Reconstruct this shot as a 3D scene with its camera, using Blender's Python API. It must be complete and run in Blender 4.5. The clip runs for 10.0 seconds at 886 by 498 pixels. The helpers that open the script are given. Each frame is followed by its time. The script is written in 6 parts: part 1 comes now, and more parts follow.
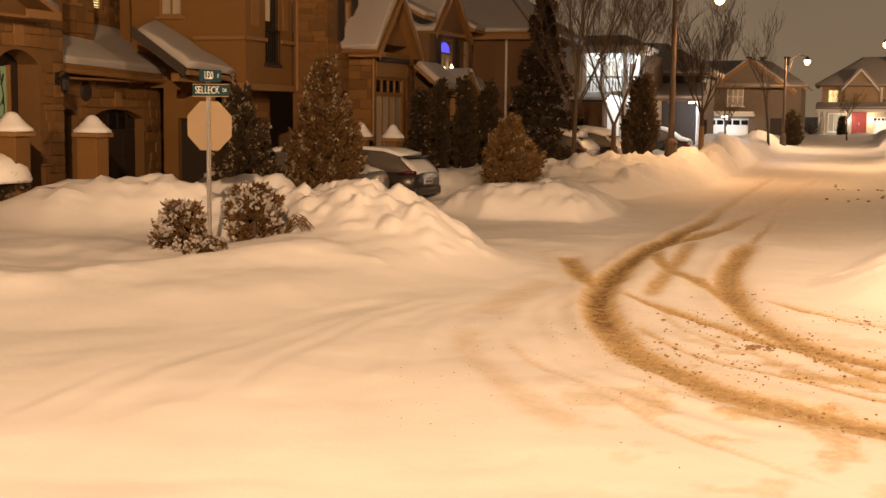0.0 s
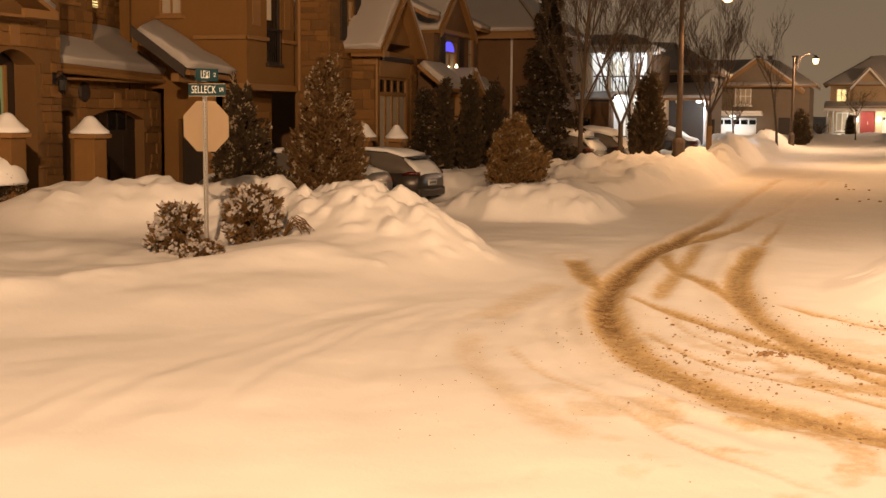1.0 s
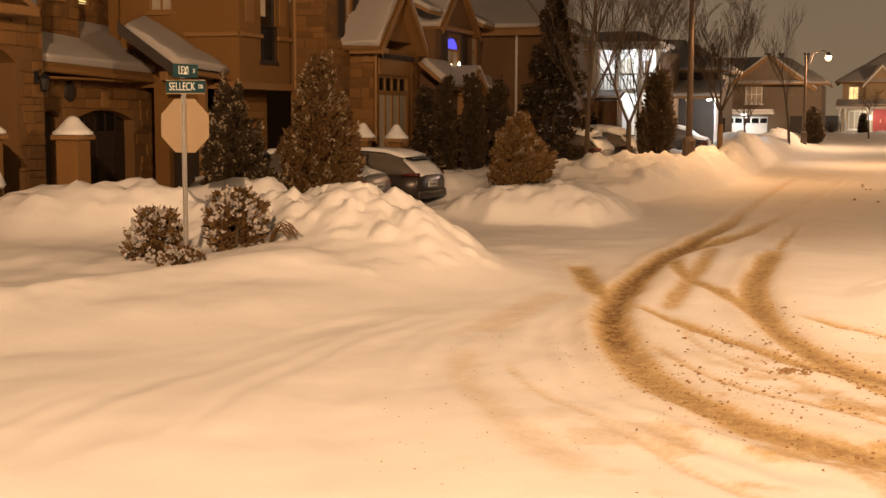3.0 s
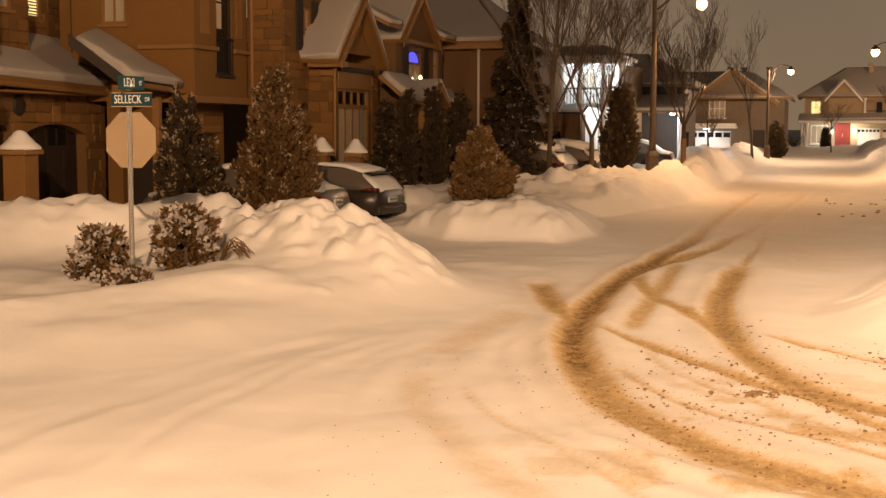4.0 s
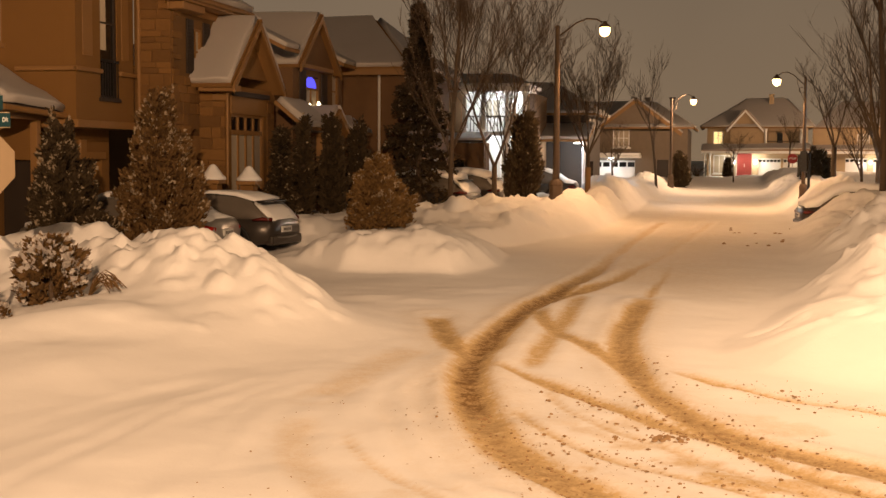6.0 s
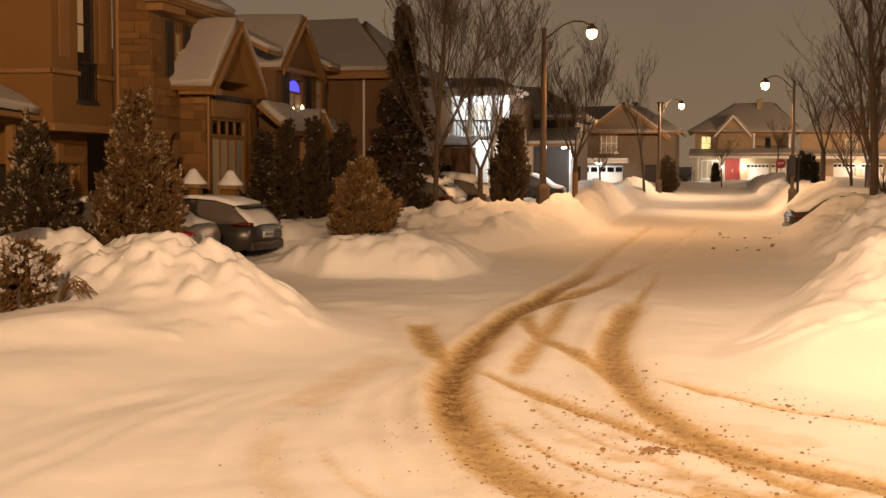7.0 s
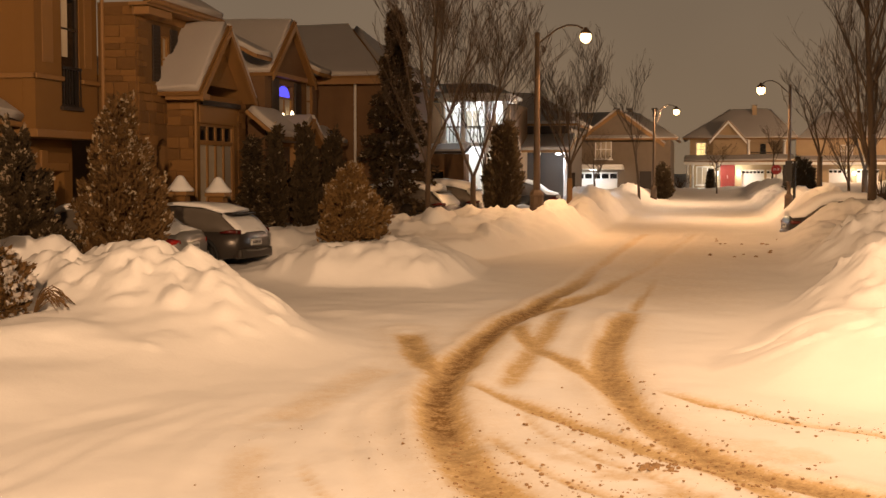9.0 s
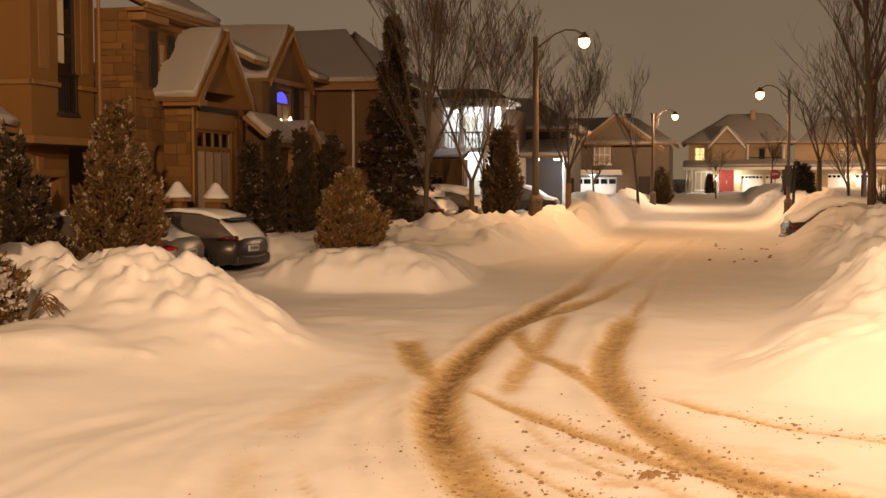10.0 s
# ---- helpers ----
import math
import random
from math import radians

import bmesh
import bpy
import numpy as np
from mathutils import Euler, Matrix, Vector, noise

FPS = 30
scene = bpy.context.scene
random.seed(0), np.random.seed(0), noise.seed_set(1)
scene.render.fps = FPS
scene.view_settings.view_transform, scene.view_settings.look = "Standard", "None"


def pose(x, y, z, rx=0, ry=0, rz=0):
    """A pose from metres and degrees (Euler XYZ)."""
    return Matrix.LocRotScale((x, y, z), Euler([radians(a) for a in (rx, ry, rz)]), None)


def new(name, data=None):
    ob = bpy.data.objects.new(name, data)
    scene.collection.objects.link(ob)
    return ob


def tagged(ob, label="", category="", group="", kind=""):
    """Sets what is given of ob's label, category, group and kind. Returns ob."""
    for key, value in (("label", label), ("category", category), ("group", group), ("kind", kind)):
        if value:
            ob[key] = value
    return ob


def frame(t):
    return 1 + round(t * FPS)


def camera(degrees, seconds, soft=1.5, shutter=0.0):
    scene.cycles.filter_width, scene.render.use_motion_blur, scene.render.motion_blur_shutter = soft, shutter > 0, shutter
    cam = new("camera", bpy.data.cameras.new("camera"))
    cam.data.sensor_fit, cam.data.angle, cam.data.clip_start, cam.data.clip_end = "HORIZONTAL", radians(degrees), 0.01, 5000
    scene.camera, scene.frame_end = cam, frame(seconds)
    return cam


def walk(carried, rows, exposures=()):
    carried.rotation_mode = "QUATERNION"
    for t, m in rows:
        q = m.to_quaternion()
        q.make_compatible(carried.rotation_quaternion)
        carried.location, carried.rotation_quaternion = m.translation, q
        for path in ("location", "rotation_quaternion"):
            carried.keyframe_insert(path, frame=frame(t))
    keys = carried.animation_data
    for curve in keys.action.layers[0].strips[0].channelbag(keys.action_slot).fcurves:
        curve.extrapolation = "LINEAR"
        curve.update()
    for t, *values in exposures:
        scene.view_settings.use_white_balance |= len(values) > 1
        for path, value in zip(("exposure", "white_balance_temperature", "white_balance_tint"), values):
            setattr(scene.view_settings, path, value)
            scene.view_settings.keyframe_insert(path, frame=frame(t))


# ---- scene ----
cam = camera(37.87, 10.0)
# seconds, x, y, z, yaw, pitch, roll
ROWS = [
    (0.0, 0.387, -2.682, 2.315, 17.116, -6.017, -0.605),
    (0.5, 0.349, -2.447, 2.305, 17.257, -5.970, -0.545),
    (1.0, 0.304, -2.177, 2.297, 17.411, -5.992, -0.443),
    (1.5, 0.261, -1.876, 2.284, 17.631, -6.072, -0.344),
    (2.0, 0.212, -1.559, 2.273, 17.861, -6.111, -0.254),
    (2.5, 0.159, -1.208, 2.258, 18.003, -6.096, -0.185),
    (4.0, 0.052, -0.273, 2.238, 16.260, -5.319, -0.145),
    (4.5, 0.040, 0.040, 2.224, 15.037, -4.957, -0.191),
    (5.0, 0.017, 0.332, 2.211, 13.806, -4.607, -0.260),
    (5.5, -0.002, 0.634, 2.191, 12.807, -4.249, -0.296),
    (7.0, -0.051, 1.506, 2.096, 11.664, -3.683, -0.195),
    (7.5, -0.066, 1.688, 2.081, 11.517, -3.639, -0.130),
    (8.0, -0.079, 1.848, 2.070, 11.472, -3.551, -0.093),
    (8.5, -0.092, 1.980, 2.057, 11.461, -3.416, -0.061),
    (9.0, -0.101, 2.097, 2.048, 11.426, -3.335, -0.012),
    (9.5, -0.110, 2.164, 2.047, 11.417, -3.201, 0.050),
    (10.0, -0.116, 2.231, 2.035, 11.375, -3.072, 0.135),
]
walk(cam, [(t, pose(x, y, z, 90 + pitch, roll, yaw)) for t, x, y, z, yaw, pitch, roll in ROWS])

# ---------------------------------------------------------------- night sky
world = bpy.data.worlds.new("night_sky")
scene.world = world
world.use_nodes = True
wn, wl = world.node_tree.nodes, world.node_tree.links
wn.clear()
w_out = wn.new("ShaderNodeOutputWorld")
w_bg = wn.new("ShaderNodeBackground")
w_co = wn.new("ShaderNodeTexCoord")
w_sep = wn.new("ShaderNodeSeparateXYZ")
w_ramp = wn.new("ShaderNodeValToRGB")
w_ramp.color_ramp.elements[0].position = 0.0
w_ramp.color_ramp.elements[0].color = (0.225, 0.152, 0.090, 1)
w_ramp.color_ramp.elements[1].position = 0.22
w_ramp.color_ramp.elements[1].color = (0.165, 0.122, 0.084, 1)
w_far = w_ramp.color_ramp.elements.new(0.48)
w_far.color = (0.014, 0.011, 0.009, 1)
wl.new(w_co.outputs["Generated"], w_sep.inputs[0])
wl.new(w_sep.outputs["Z"], w_ramp.inputs[0])
w_cloud, w_span, w_mul = wn.new("ShaderNodeTexNoise"), wn.new("ShaderNodeMapRange"), wn.new("ShaderNodeMix")
w_cloud.inputs["Scale"].default_value, w_cloud.inputs["Detail"].default_value = 3.5, 3
w_span.inputs[3].default_value, w_span.inputs[4].default_value = 0.78, 1.22
w_mul.data_type, w_mul.blend_type = "RGBA", "MULTIPLY"
w_mul.inputs[0].default_value = 1.0
wl.new(w_co.outputs["Generated"], w_cloud.inputs["Vector"])
wl.new(w_cloud.outputs["Fac"], w_span.inputs[0])
wl.new(w_ramp.outputs[0], w_mul.inputs[6])
wl.new(w_span.outputs[0], w_mul.inputs[7])
wl.new(w_mul.outputs[2], w_bg.inputs[0])
w_bg.inputs[1].default_value = 1.0
wl.new(w_bg.outputs[0], w_out.inputs[0])

SODIUM = (1.0, 0.602, 0.333)
AMBER = (1.0, 0.53, 0.235)
COOL = (0.86, 0.93, 1.0)
WARM = (1.0, 0.66, 0.30)


def lamp_light(name, place, watts, colour, radius):
    data = bpy.data.lights.new(name, "POINT")
    data.energy, data.color, data.shadow_soft_size = watts, colour, radius
    ob = new(name, data)
    ob.matrix_world = pose(*place)
    return ob


def hooded_light(name, at, watts, colour, radius, turn):
    """Light thrown down and out over the road by the lamp's hood."""
    data = bpy.data.lights.new(name, "SPOT")
    data.energy, data.color, data.shadow_soft_size = watts, colour, radius
    data.spot_size, data.spot_blend = radians(152), 0.45
    ob = new(name, data)
    ob.matrix_world = pose(*at, 0, 0, turn) @ pose(0, 0, 0, 0, -14, 0)
    return ob


# ---------------------------------------------------------------- materials
def material(name, colour, rough=0.6, metal=0.0, vary=0.25, scale=4.0, fine=40.0, bump=0.15, dark=None, spec=0.4, rand=0.0):
    """Base colour with blotches at two scales, fine relief, and a little difference between pieces."""
    m = bpy.data.materials.new(name)
    m.use_nodes = True
    n, l = m.node_tree.nodes, m.node_tree.links
    p = n["Principled BSDF"]
    p.inputs["Roughness"].default_value, p.inputs["Metallic"].default_value = rough, metal
    p.inputs["Specular IOR Level"].default_value = spec
    co = n.new("ShaderNodeTexCoord")
    big, small = n.new("ShaderNodeTexNoise"), n.new("ShaderNodeTexNoise")
    big.inputs["Scale"].default_value, big.inputs["Detail"].default_value = scale, 4
    small.inputs["Scale"].default_value, small.inputs["Detail"].default_value = fine, 5
    for q in (big, small):
        l.new(co.outputs["Object"], q.inputs["Vector"])
    mix1, mix2 = n.new("ShaderNodeMix"), n.new("ShaderNodeMix")
    mix1.data_type = mix2.data_type = "RGBA"
    d = dark or tuple(c * (1 - vary) for c in colour)
    b = tuple(min(1.0, c * (1 + vary * 0.6)) for c in colour)
    mix1.inputs[6].default_value, mix1.inputs[7].default_value = (*d, 1), (*b, 1)
    mix2.inputs[7].default_value = (*colour, 1)
    l.new(big.outputs["Fac"], mix1.inputs[0])
    l.new(small.outputs["Fac"], mix2.inputs[0])
    l.new(mix1.outputs[2], mix2.inputs[6])
    last = mix2.outputs[2]
    if rand:
        info, hsv, rng = n.new("ShaderNodeObjectInfo"), n.new("ShaderNodeHueSaturation"), n.new("ShaderNodeMapRange")
        rng.inputs[3].default_value, rng.inputs[4].default_value = 1 - rand, 1 + rand
        l.new(info.outputs["Random"], rng.inputs[0])
        l.new(rng.outputs[0], hsv.inputs["Value"])
        l.new(last, hsv.inputs["Color"])
        last = hsv.outputs[0]
    l.new(last, p.inputs["Base Color"])
    if bump:
        bp = n.new("ShaderNodeBump")
        bp.inputs["Strength"].default_value, bp.inputs["Distance"].default_value = bump, 0.02
        l.new(small.outputs["Fac"], bp.inputs["Height"])
        l.new(bp.outputs[0], p.inputs["Normal"])
    return m


def glow(name, colour, strength):
    m = bpy.data.materials.new(name)
    m.use_nodes = True
    n, l = m.node_tree.nodes, m.node_tree.links
    n.clear()
    e, o = n.new("ShaderNodeEmission"), n.new("ShaderNodeOutputMaterial")
    e.inputs[0].default_value, e.inputs[1].default_value = (*colour, 1), strength
    l.new(e.outputs[0], o.inputs[0])
    return m


def ground_material():
    m = bpy.data.materials.new("packed_snow")
    m.use_nodes = True
    n, l = m.node_tree.nodes, m.node_tree.links
    p = n["Principled BSDF"]
    p.inputs["Roughness"].default_value = 0.7
    p.inputs["Specular IOR Level"].default_value = 0.25
    geo = n.new("ShaderNodeNewGeometry")
    dirt = n.new("ShaderNodeAttribute")
    dirt.attribute_name = "slush"

    def noise_at(scale, detail):
        q = n.new("ShaderNodeTexNoise")
        q.inputs["Scale"].default_value, q.inputs["Detail"].default_value = scale, detail
        l.new(geo.outputs["Position"], q.inputs["Vector"])
        return q.outputs["Fac"]

    def op(kind, a, b):
        q = n.new("ShaderNodeMath")
        q.operation = kind
        for i, v in enumerate((a, b)):
            if isinstance(v, float):
                q.inputs[i].default_value = v
            else:
                l.new(v, q.inputs[i])
        return q.outputs[0]

    grain, clod, wide = noise_at(34.0, 6), noise_at(9.0, 5), noise_at(0.7, 4)
    broken = op("ADD", op("MULTIPLY", op("SUBTRACT", clod, 0.5), 1.35), op("MULTIPLY", op("SUBTRACT", grain, 0.5), 1.1))
    amount = op("MULTIPLY", dirt.outputs["Fac"], op("ADD", broken, 1.0))
    ramp = n.new("ShaderNodeValToRGB")
    el = ramp.color_ramp.elements
    el[0].position, el[0].color = 0.02, (0.84, 0.83, 0.81, 1)
    el[1].position, el[1].color = 0.95, (0.20, 0.115, 0.040, 1)
    mid = el.new(0.38)
    mid.color = (0.58, 0.43, 0.225, 1)
    l.new(amount, ramp.inputs[0])
    tone = n.new("ShaderNodeMix")
    tone.data_type, tone.blend_type = "RGBA", "MULTIPLY"
    tone.inputs[0].default_value = 1.0
    shade = n.new("ShaderNodeMapRange")
    shade.inputs[1].default_value, shade.inputs[2].default_value = 0.25, 0.75
    shade.inputs[3].default_value, shade.inputs[4].default_value = 0.94, 1.02
    l.new(wide, shade.inputs[0])
    l.new(ramp.outputs[0], tone.inputs[6])
    l.new(shade.outputs[0], tone.inputs[7])
    l.new(tone.outputs[2], p.inputs["Base Color"])
    bp = n.new("ShaderNodeBump")
    bp.inputs["Strength"].default_value, bp.inputs["Distance"].default_value = 0.32, 0.02
    l.new(op("ADD", op("MULTIPLY", clod, 0.6), op("MULTIPLY", grain, 0.4)), bp.inputs["Height"])
    l.new(bp.outputs[0], p.inputs["Normal"])
    return m


SNOW = material("fresh_snow", (0.83, 0.83, 0.82), 0.75, vary=0.06, scale=2.0, fine=30, bump=0.3, spec=0.25)
# darker snow whose colour holds the roofs' dimmer light; also on bush tips
DIMSNOW = material("dimmed_snow", (0.46, 0.43, 0.40), 0.75, vary=0.16, scale=1.1, fine=30, bump=0.3, spec=0.2)
STONE = material("tan_stone", (0.192, 0.097, 0.027), 0.85, vary=0.35, scale=3.0, fine=25, bump=0.5, rand=0.24)
MORTAR = material("mortar", (0.165, 0.088, 0.029), 0.9, vary=0.2, scale=5.0, fine=50, bump=0.4)
STUCCO = material("tan_stucco", (0.200, 0.101, 0.026), 0.9, vary=0.12, scale=1.2, fine=60, bump=0.3)
TRIM = material("cream_trim", (0.255, 0.136, 0.044), 0.6, vary=0.12, scale=3.0, fine=30, bump=0.1)
BRICK = material("brown_brick", (0.15, 0.082, 0.035), 0.85, vary=0.3, scale=3.0, fine=45, bump=0.4)
PALE = material("pale_siding", (0.62, 0.60, 0.55), 0.7, vary=0.12, scale=2.0, fine=30, bump=0.15)
WHITE = material("white_paint", (0.76, 0.75, 0.72), 0.5, vary=0.08, scale=3.0, fine=30, bump=0.08)
DARK = material("dark_brown_paint", (0.030, 0.020, 0.013), 0.55, vary=0.3, scale=3.0, fine=30, bump=0.1)
BLACK = material("black_metal", (0.018, 0.016, 0.014), 0.45, metal=0.3, vary=0.3, scale=6.0, fine=50, bump=0.1)
GALV = material("galvanised_steel", (0.42, 0.41, 0.39), 0.42, metal=0.55, vary=0.15, scale=6.0, fine=60, bump=0.06)
ALU = material("bare_sign_back", (0.41, 0.305, 0.19), 0.5, metal=0.25, vary=0.10, scale=5.0, fine=50, bump=0.04)
GREEN = material("dark_teal_sign", (0.006, 0.042, 0.052), 0.45, vary=0.15, scale=6.0, fine=40, bump=0.03)
LETTER = material("white_letters", (0.80, 0.80, 0.76), 0.45, vary=0.04, bump=0.0)
RED = material("red_door_paint", (0.19, 0.024, 0.018), 0.5, vary=0.15, scale=4.0, fine=40, bump=0.08)
POLE = material("brown_lamp_post", (0.085, 0.055, 0.032), 0.6, vary=0.25, scale=5.0, fine=40, bump=0.12)
BARK = material("grey_brown_bark", (0.085, 0.058, 0.036), 0.9, vary=0.4, scale=7.0, fine=50, bump=0.5)
LEAF = material("green_needles", (0.044, 0.028, 0.010), 0.8, vary=0.45, scale=5.0, fine=30, bump=0.0)
TAWNY = material("tawny_cedar_leaf", (0.115, 0.063, 0.019), 0.8, vary=0.4, scale=5.0, fine=30, bump=0.0)
GOLDEN = material("golden_cedar_leaf", (0.155, 0.086, 0.025), 0.8, vary=0.45, scale=5.0, fine=30, bump=0.0)
FROST = material("frosted_leaf", (0.34, 0.27, 0.18), 0.8, vary=0.3, scale=6.0, fine=30, bump=0.0)
SHINGLE = material("dark_shingle", (0.055, 0.045, 0.038), 0.9, vary=0.3, scale=4.0, fine=40, bump=0.4)
CURTAIN = material("net_curtain", (0.42, 0.36, 0.27), 0.9, vary=0.25, scale=5.0, fine=20, bump=0.2)
CARPAINT = material("silver_car_paint", (0.30, 0.29, 0.27), 0.3, metal=0.5, vary=0.08, bump=0.02)
CARGLASS = material("frosted_car_glass", (0.115, 0.098, 0.08), 0.55, vary=0.35, scale=3.0, fine=30, bump=0.2)
# lighter copy of the brick, lamplight on the far houses put into colour
FARBRICK = material("brightened_brick", (0.42, 0.31, 0.185), 0.85, vary=0.25, scale=3.0, fine=45, bump=0.4)
CARDARK = material("dark_car_paint", (0.045, 0.038, 0.032), 0.3, metal=0.3, vary=0.1, bump=0.02)
TYRE = material("tyre_rubber", (0.012, 0.012, 0.012), 0.85, vary=0.3, bump=0.2)
RIM = material("alloy_rim", (0.22, 0.21, 0.20), 0.35, metal=0.8, vary=0.1, bump=0.02)
TAIL = material("red_tail_lamp", (0.30, 0.012, 0.008), 0.2, vary=0.1, bump=0.0)
TAILDARK = material("dark_red_tail_lamp", (0.09, 0.010, 0.008), 0.25, vary=0.1, bump=0.0)
PLATE = material("number_plate", (0.55, 0.55, 0.53), 0.5, vary=0.1, bump=0.0)
GLASS = material("dark_window_glass", (0.012, 0.011, 0.010), 0.06, vary=0.1, bump=0.0, spec=0.6)
LAMPGLASS = glow("lamp_globe", (1.0, 0.60, 0.24), 9.0)
PORCHGLOW = glow("porch_lamp_globe", (1.0, 0.93, 0.80), 16.0)
LIT = glow("lit_room", (1.0, 0.68, 0.26), 1.6)
LITGREEN = glow("lit_hall_behind_glass", (0.50, 0.48, 0.17), 0.34)
BLUELIT = glow("blue_lit_fanlight", (0.12, 0.10, 1.0), 1.3)
BULB = glow("candle_bulb", (1.0, 0.80, 0.50), 6.0)
SLUSH = material("brown_slush", (0.30, 0.19, 0.09), 0.7, vary=0.4, scale=9.0, fine=40, bump=0.4)
GREYBRICK = material("grey_brown_brick", (0.17, 0.13, 0.09), 0.85, vary=0.3, scale=3.0, fine=45, bump=0.4)
STOPRED = material("stop_sign_red", (0.35, 0.02, 0.02), 0.5, vary=0.1, bump=0.0)


# ---------------------------------------------------------------- mesh helpers
def finish(name, bm, mat, smooth=False):
    me = bpy.data.meshes.new(name)
    bm.normal_update()
    bm.to_mesh(me)
    bm.free()
    for m in (mat if isinstance(mat, (list, tuple)) else [mat]):
        me.materials.append(m)
    if smooth:
        me.polygons.foreach_set("use_smooth", [True] * len(me.polygons))
    return new(name, me)


def part(name, bm, mat, parent=None, label="", smooth=False):
    ob = finish(name, bm, mat, smooth)
    if parent is not None:
        ob.parent = parent
        ob.matrix_parent_inverse = parent.matrix_world.inverted()
    if label:
        ob["label"] = label
    return ob


def thing(name, place, label, category, group="", kind=""):
    ob = new(name)
    ob.empty_display_size = 0.2
    ob.matrix_world = pose(*place)
    return tagged(ob, label, category, group, kind)


def block(bm, x0, x1, y0, y1, z0, z1, m=None, bevel=0.0):
    m = m or Matrix()
    r = bmesh.ops.create_cube(bm, size=1.0, matrix=m @ Matrix.Translation(((x0 + x1) / 2, (y0 + y1) / 2, (z0 + z1) / 2)) @ Matrix.Diagonal((abs(x1 - x0), abs(y1 - y0), abs(z1 - z0), 1)))
    if bevel:
        es = list({e for v in r["verts"] for e in v.link_edges})
        bmesh.ops.bevel(bm, geom=es, offset=bevel, segments=2, affect="EDGES", profile=0.6)


def made_block(*a, **k):
    bm = bmesh.new()
    block(bm, *a, **k)
    return bm


def hull(bm, pts, faces, m=None):
    m = m or Matrix()
    vs = [bm.verts.new(m @ Vector(p)) for p in pts]
    for f in faces:
        bm.faces.new([vs[i] for i in f])


def tube(bm, p0, p1, r0, r1, n=6, cap=True):
    p0, p1 = Vector(p0), Vector(p1)
    d = p1 - p0
    if d.length < 1e-6:
        return
    q = d.to_track_quat("Z", "Y")
    rings = []
    for c, r in ((p0, r0), (p1, r1)):
        rings.append([bm.verts.new(c + q @ Vector((r * math.cos(2 * math.pi * i / n), r * math.sin(2 * math.pi * i / n), 0))) for i in range(n)])
    for i in range(n):
        bm.faces.new((rings[0][i], rings[0][(i + 1) % n], rings[1][(i + 1) % n], rings[1][i]))
    if cap:
        bm.faces.new(rings[0][::-1])
        bm.faces.new(rings[1])


def pipe(bm, pts, radii, n=8):
    """A tapered tube along a line of points."""
    pts = [Vector(p) for p in pts]
    prev = None
    for i, p in enumerate(pts):
        a, b = pts[max(0, i - 1)], pts[min(len(pts) - 1, i + 1)]
        q = (b - a).to_track_quat("Z", "Y")
        r = radii[i] if isinstance(radii, (list, tuple)) else radii
        ring = [bm.verts.new(p + q @ Vector((r * math.cos(2 * math.pi * k / n), r * math.sin(2 * math.pi * k / n), 0))) for k in range(n)]
        if prev:
            best = min(range(n), key=lambda s: sum((prev[k].co - ring[(k + s) % n].co).length for k in range(0, n, 2)))
            for k in range(n):
                bm.faces.new((prev[k], prev[(k + 1) % n], ring[(k + 1 + best) % n], ring[(k + best) % n]))
            ring = [ring[(k + best) % n] for k in range(n)]
        else:
            bm.faces.new(ring[::-1])
        prev = ring
    bm.faces.new(prev)


def lathe(bm, profile, m=None, n=16):
    """Turns (radius, height) pairs round the z axis."""
    m = m or Matrix()
    prev = None
    for r, z in profile:
        ring = [bm.verts.new(m @ Vector((r * math.cos(2 * math.pi * k / n), r * math.sin(2 * math.pi * k / n), z))) for k in range(n)]
        if prev:
            for k in range(n):
                bm.faces.new((prev[k], prev[(k + 1) % n], ring[(k + 1) % n], ring[k]))
        prev = ring
    bmesh.ops.remove_doubles(bm, verts=bm.verts[:], dist=1e-5)


# ---------------------------------------------------------------- lie of the land
EYE, AXIS = 2.2, radians(14.0)


def smooth(a, b, v):
    t = np.clip((v - a) / (b - a), 0, 1)
    return t * t * (3 - 2 * t)


def road_z(x, y):
    """The street rises gently away from the crossing."""
    d = np.maximum(8.0, -x * math.sin(AXIS) + y * math.cos(AXIS))
    s = np.where(d < 30, (d / 30) ** -0.25, (d / 30) ** -0.1494)
    return EYE - EYE * s + 0.55 * smooth(55, 100, y)


def lattice(seed):
    return np.random.RandomState(seed).rand(256, 256)


def value_noise(x, y, seed):
    g = lattice(seed)
    xi, yi = np.floor(x).astype(int), np.floor(y).astype(int)
    fx, fy = x - xi, y - yi
    fx, fy = fx * fx * (3 - 2 * fx), fy * fy * (3 - 2 * fy)
    a, b = g[xi % 256, yi % 256], g[(xi + 1) % 256, yi % 256]
    c, d = g[xi % 256, (yi + 1) % 256], g[(xi + 1) % 256, (yi + 1) % 256]
    return (a * (1 - fx) + b * fx) * (1 - fy) + (c * (1 - fx) + d * fx) * fy - 0.5


def fbm(x, y, seed, octaves=4):
    return sum(value_noise(x * 2.03 ** k, y * 2.03 ** k, seed + k) * 0.5 ** k for k in range(octaves))


def line_distance(x, y, pts):
    best = np.full(np.shape(x), 1e9)
    for (ax, ay), (bx, by) in zip(pts, pts[1:]):
        dx, dy = bx - ax, by - ay
        t = np.clip(((x - ax) * dx + (y - ay) * dy) / (dx * dx + dy * dy), 0, 1)
        best = np.minimum(best, np.hypot(x - ax - t * dx, y - ay - t * dy))
    return best


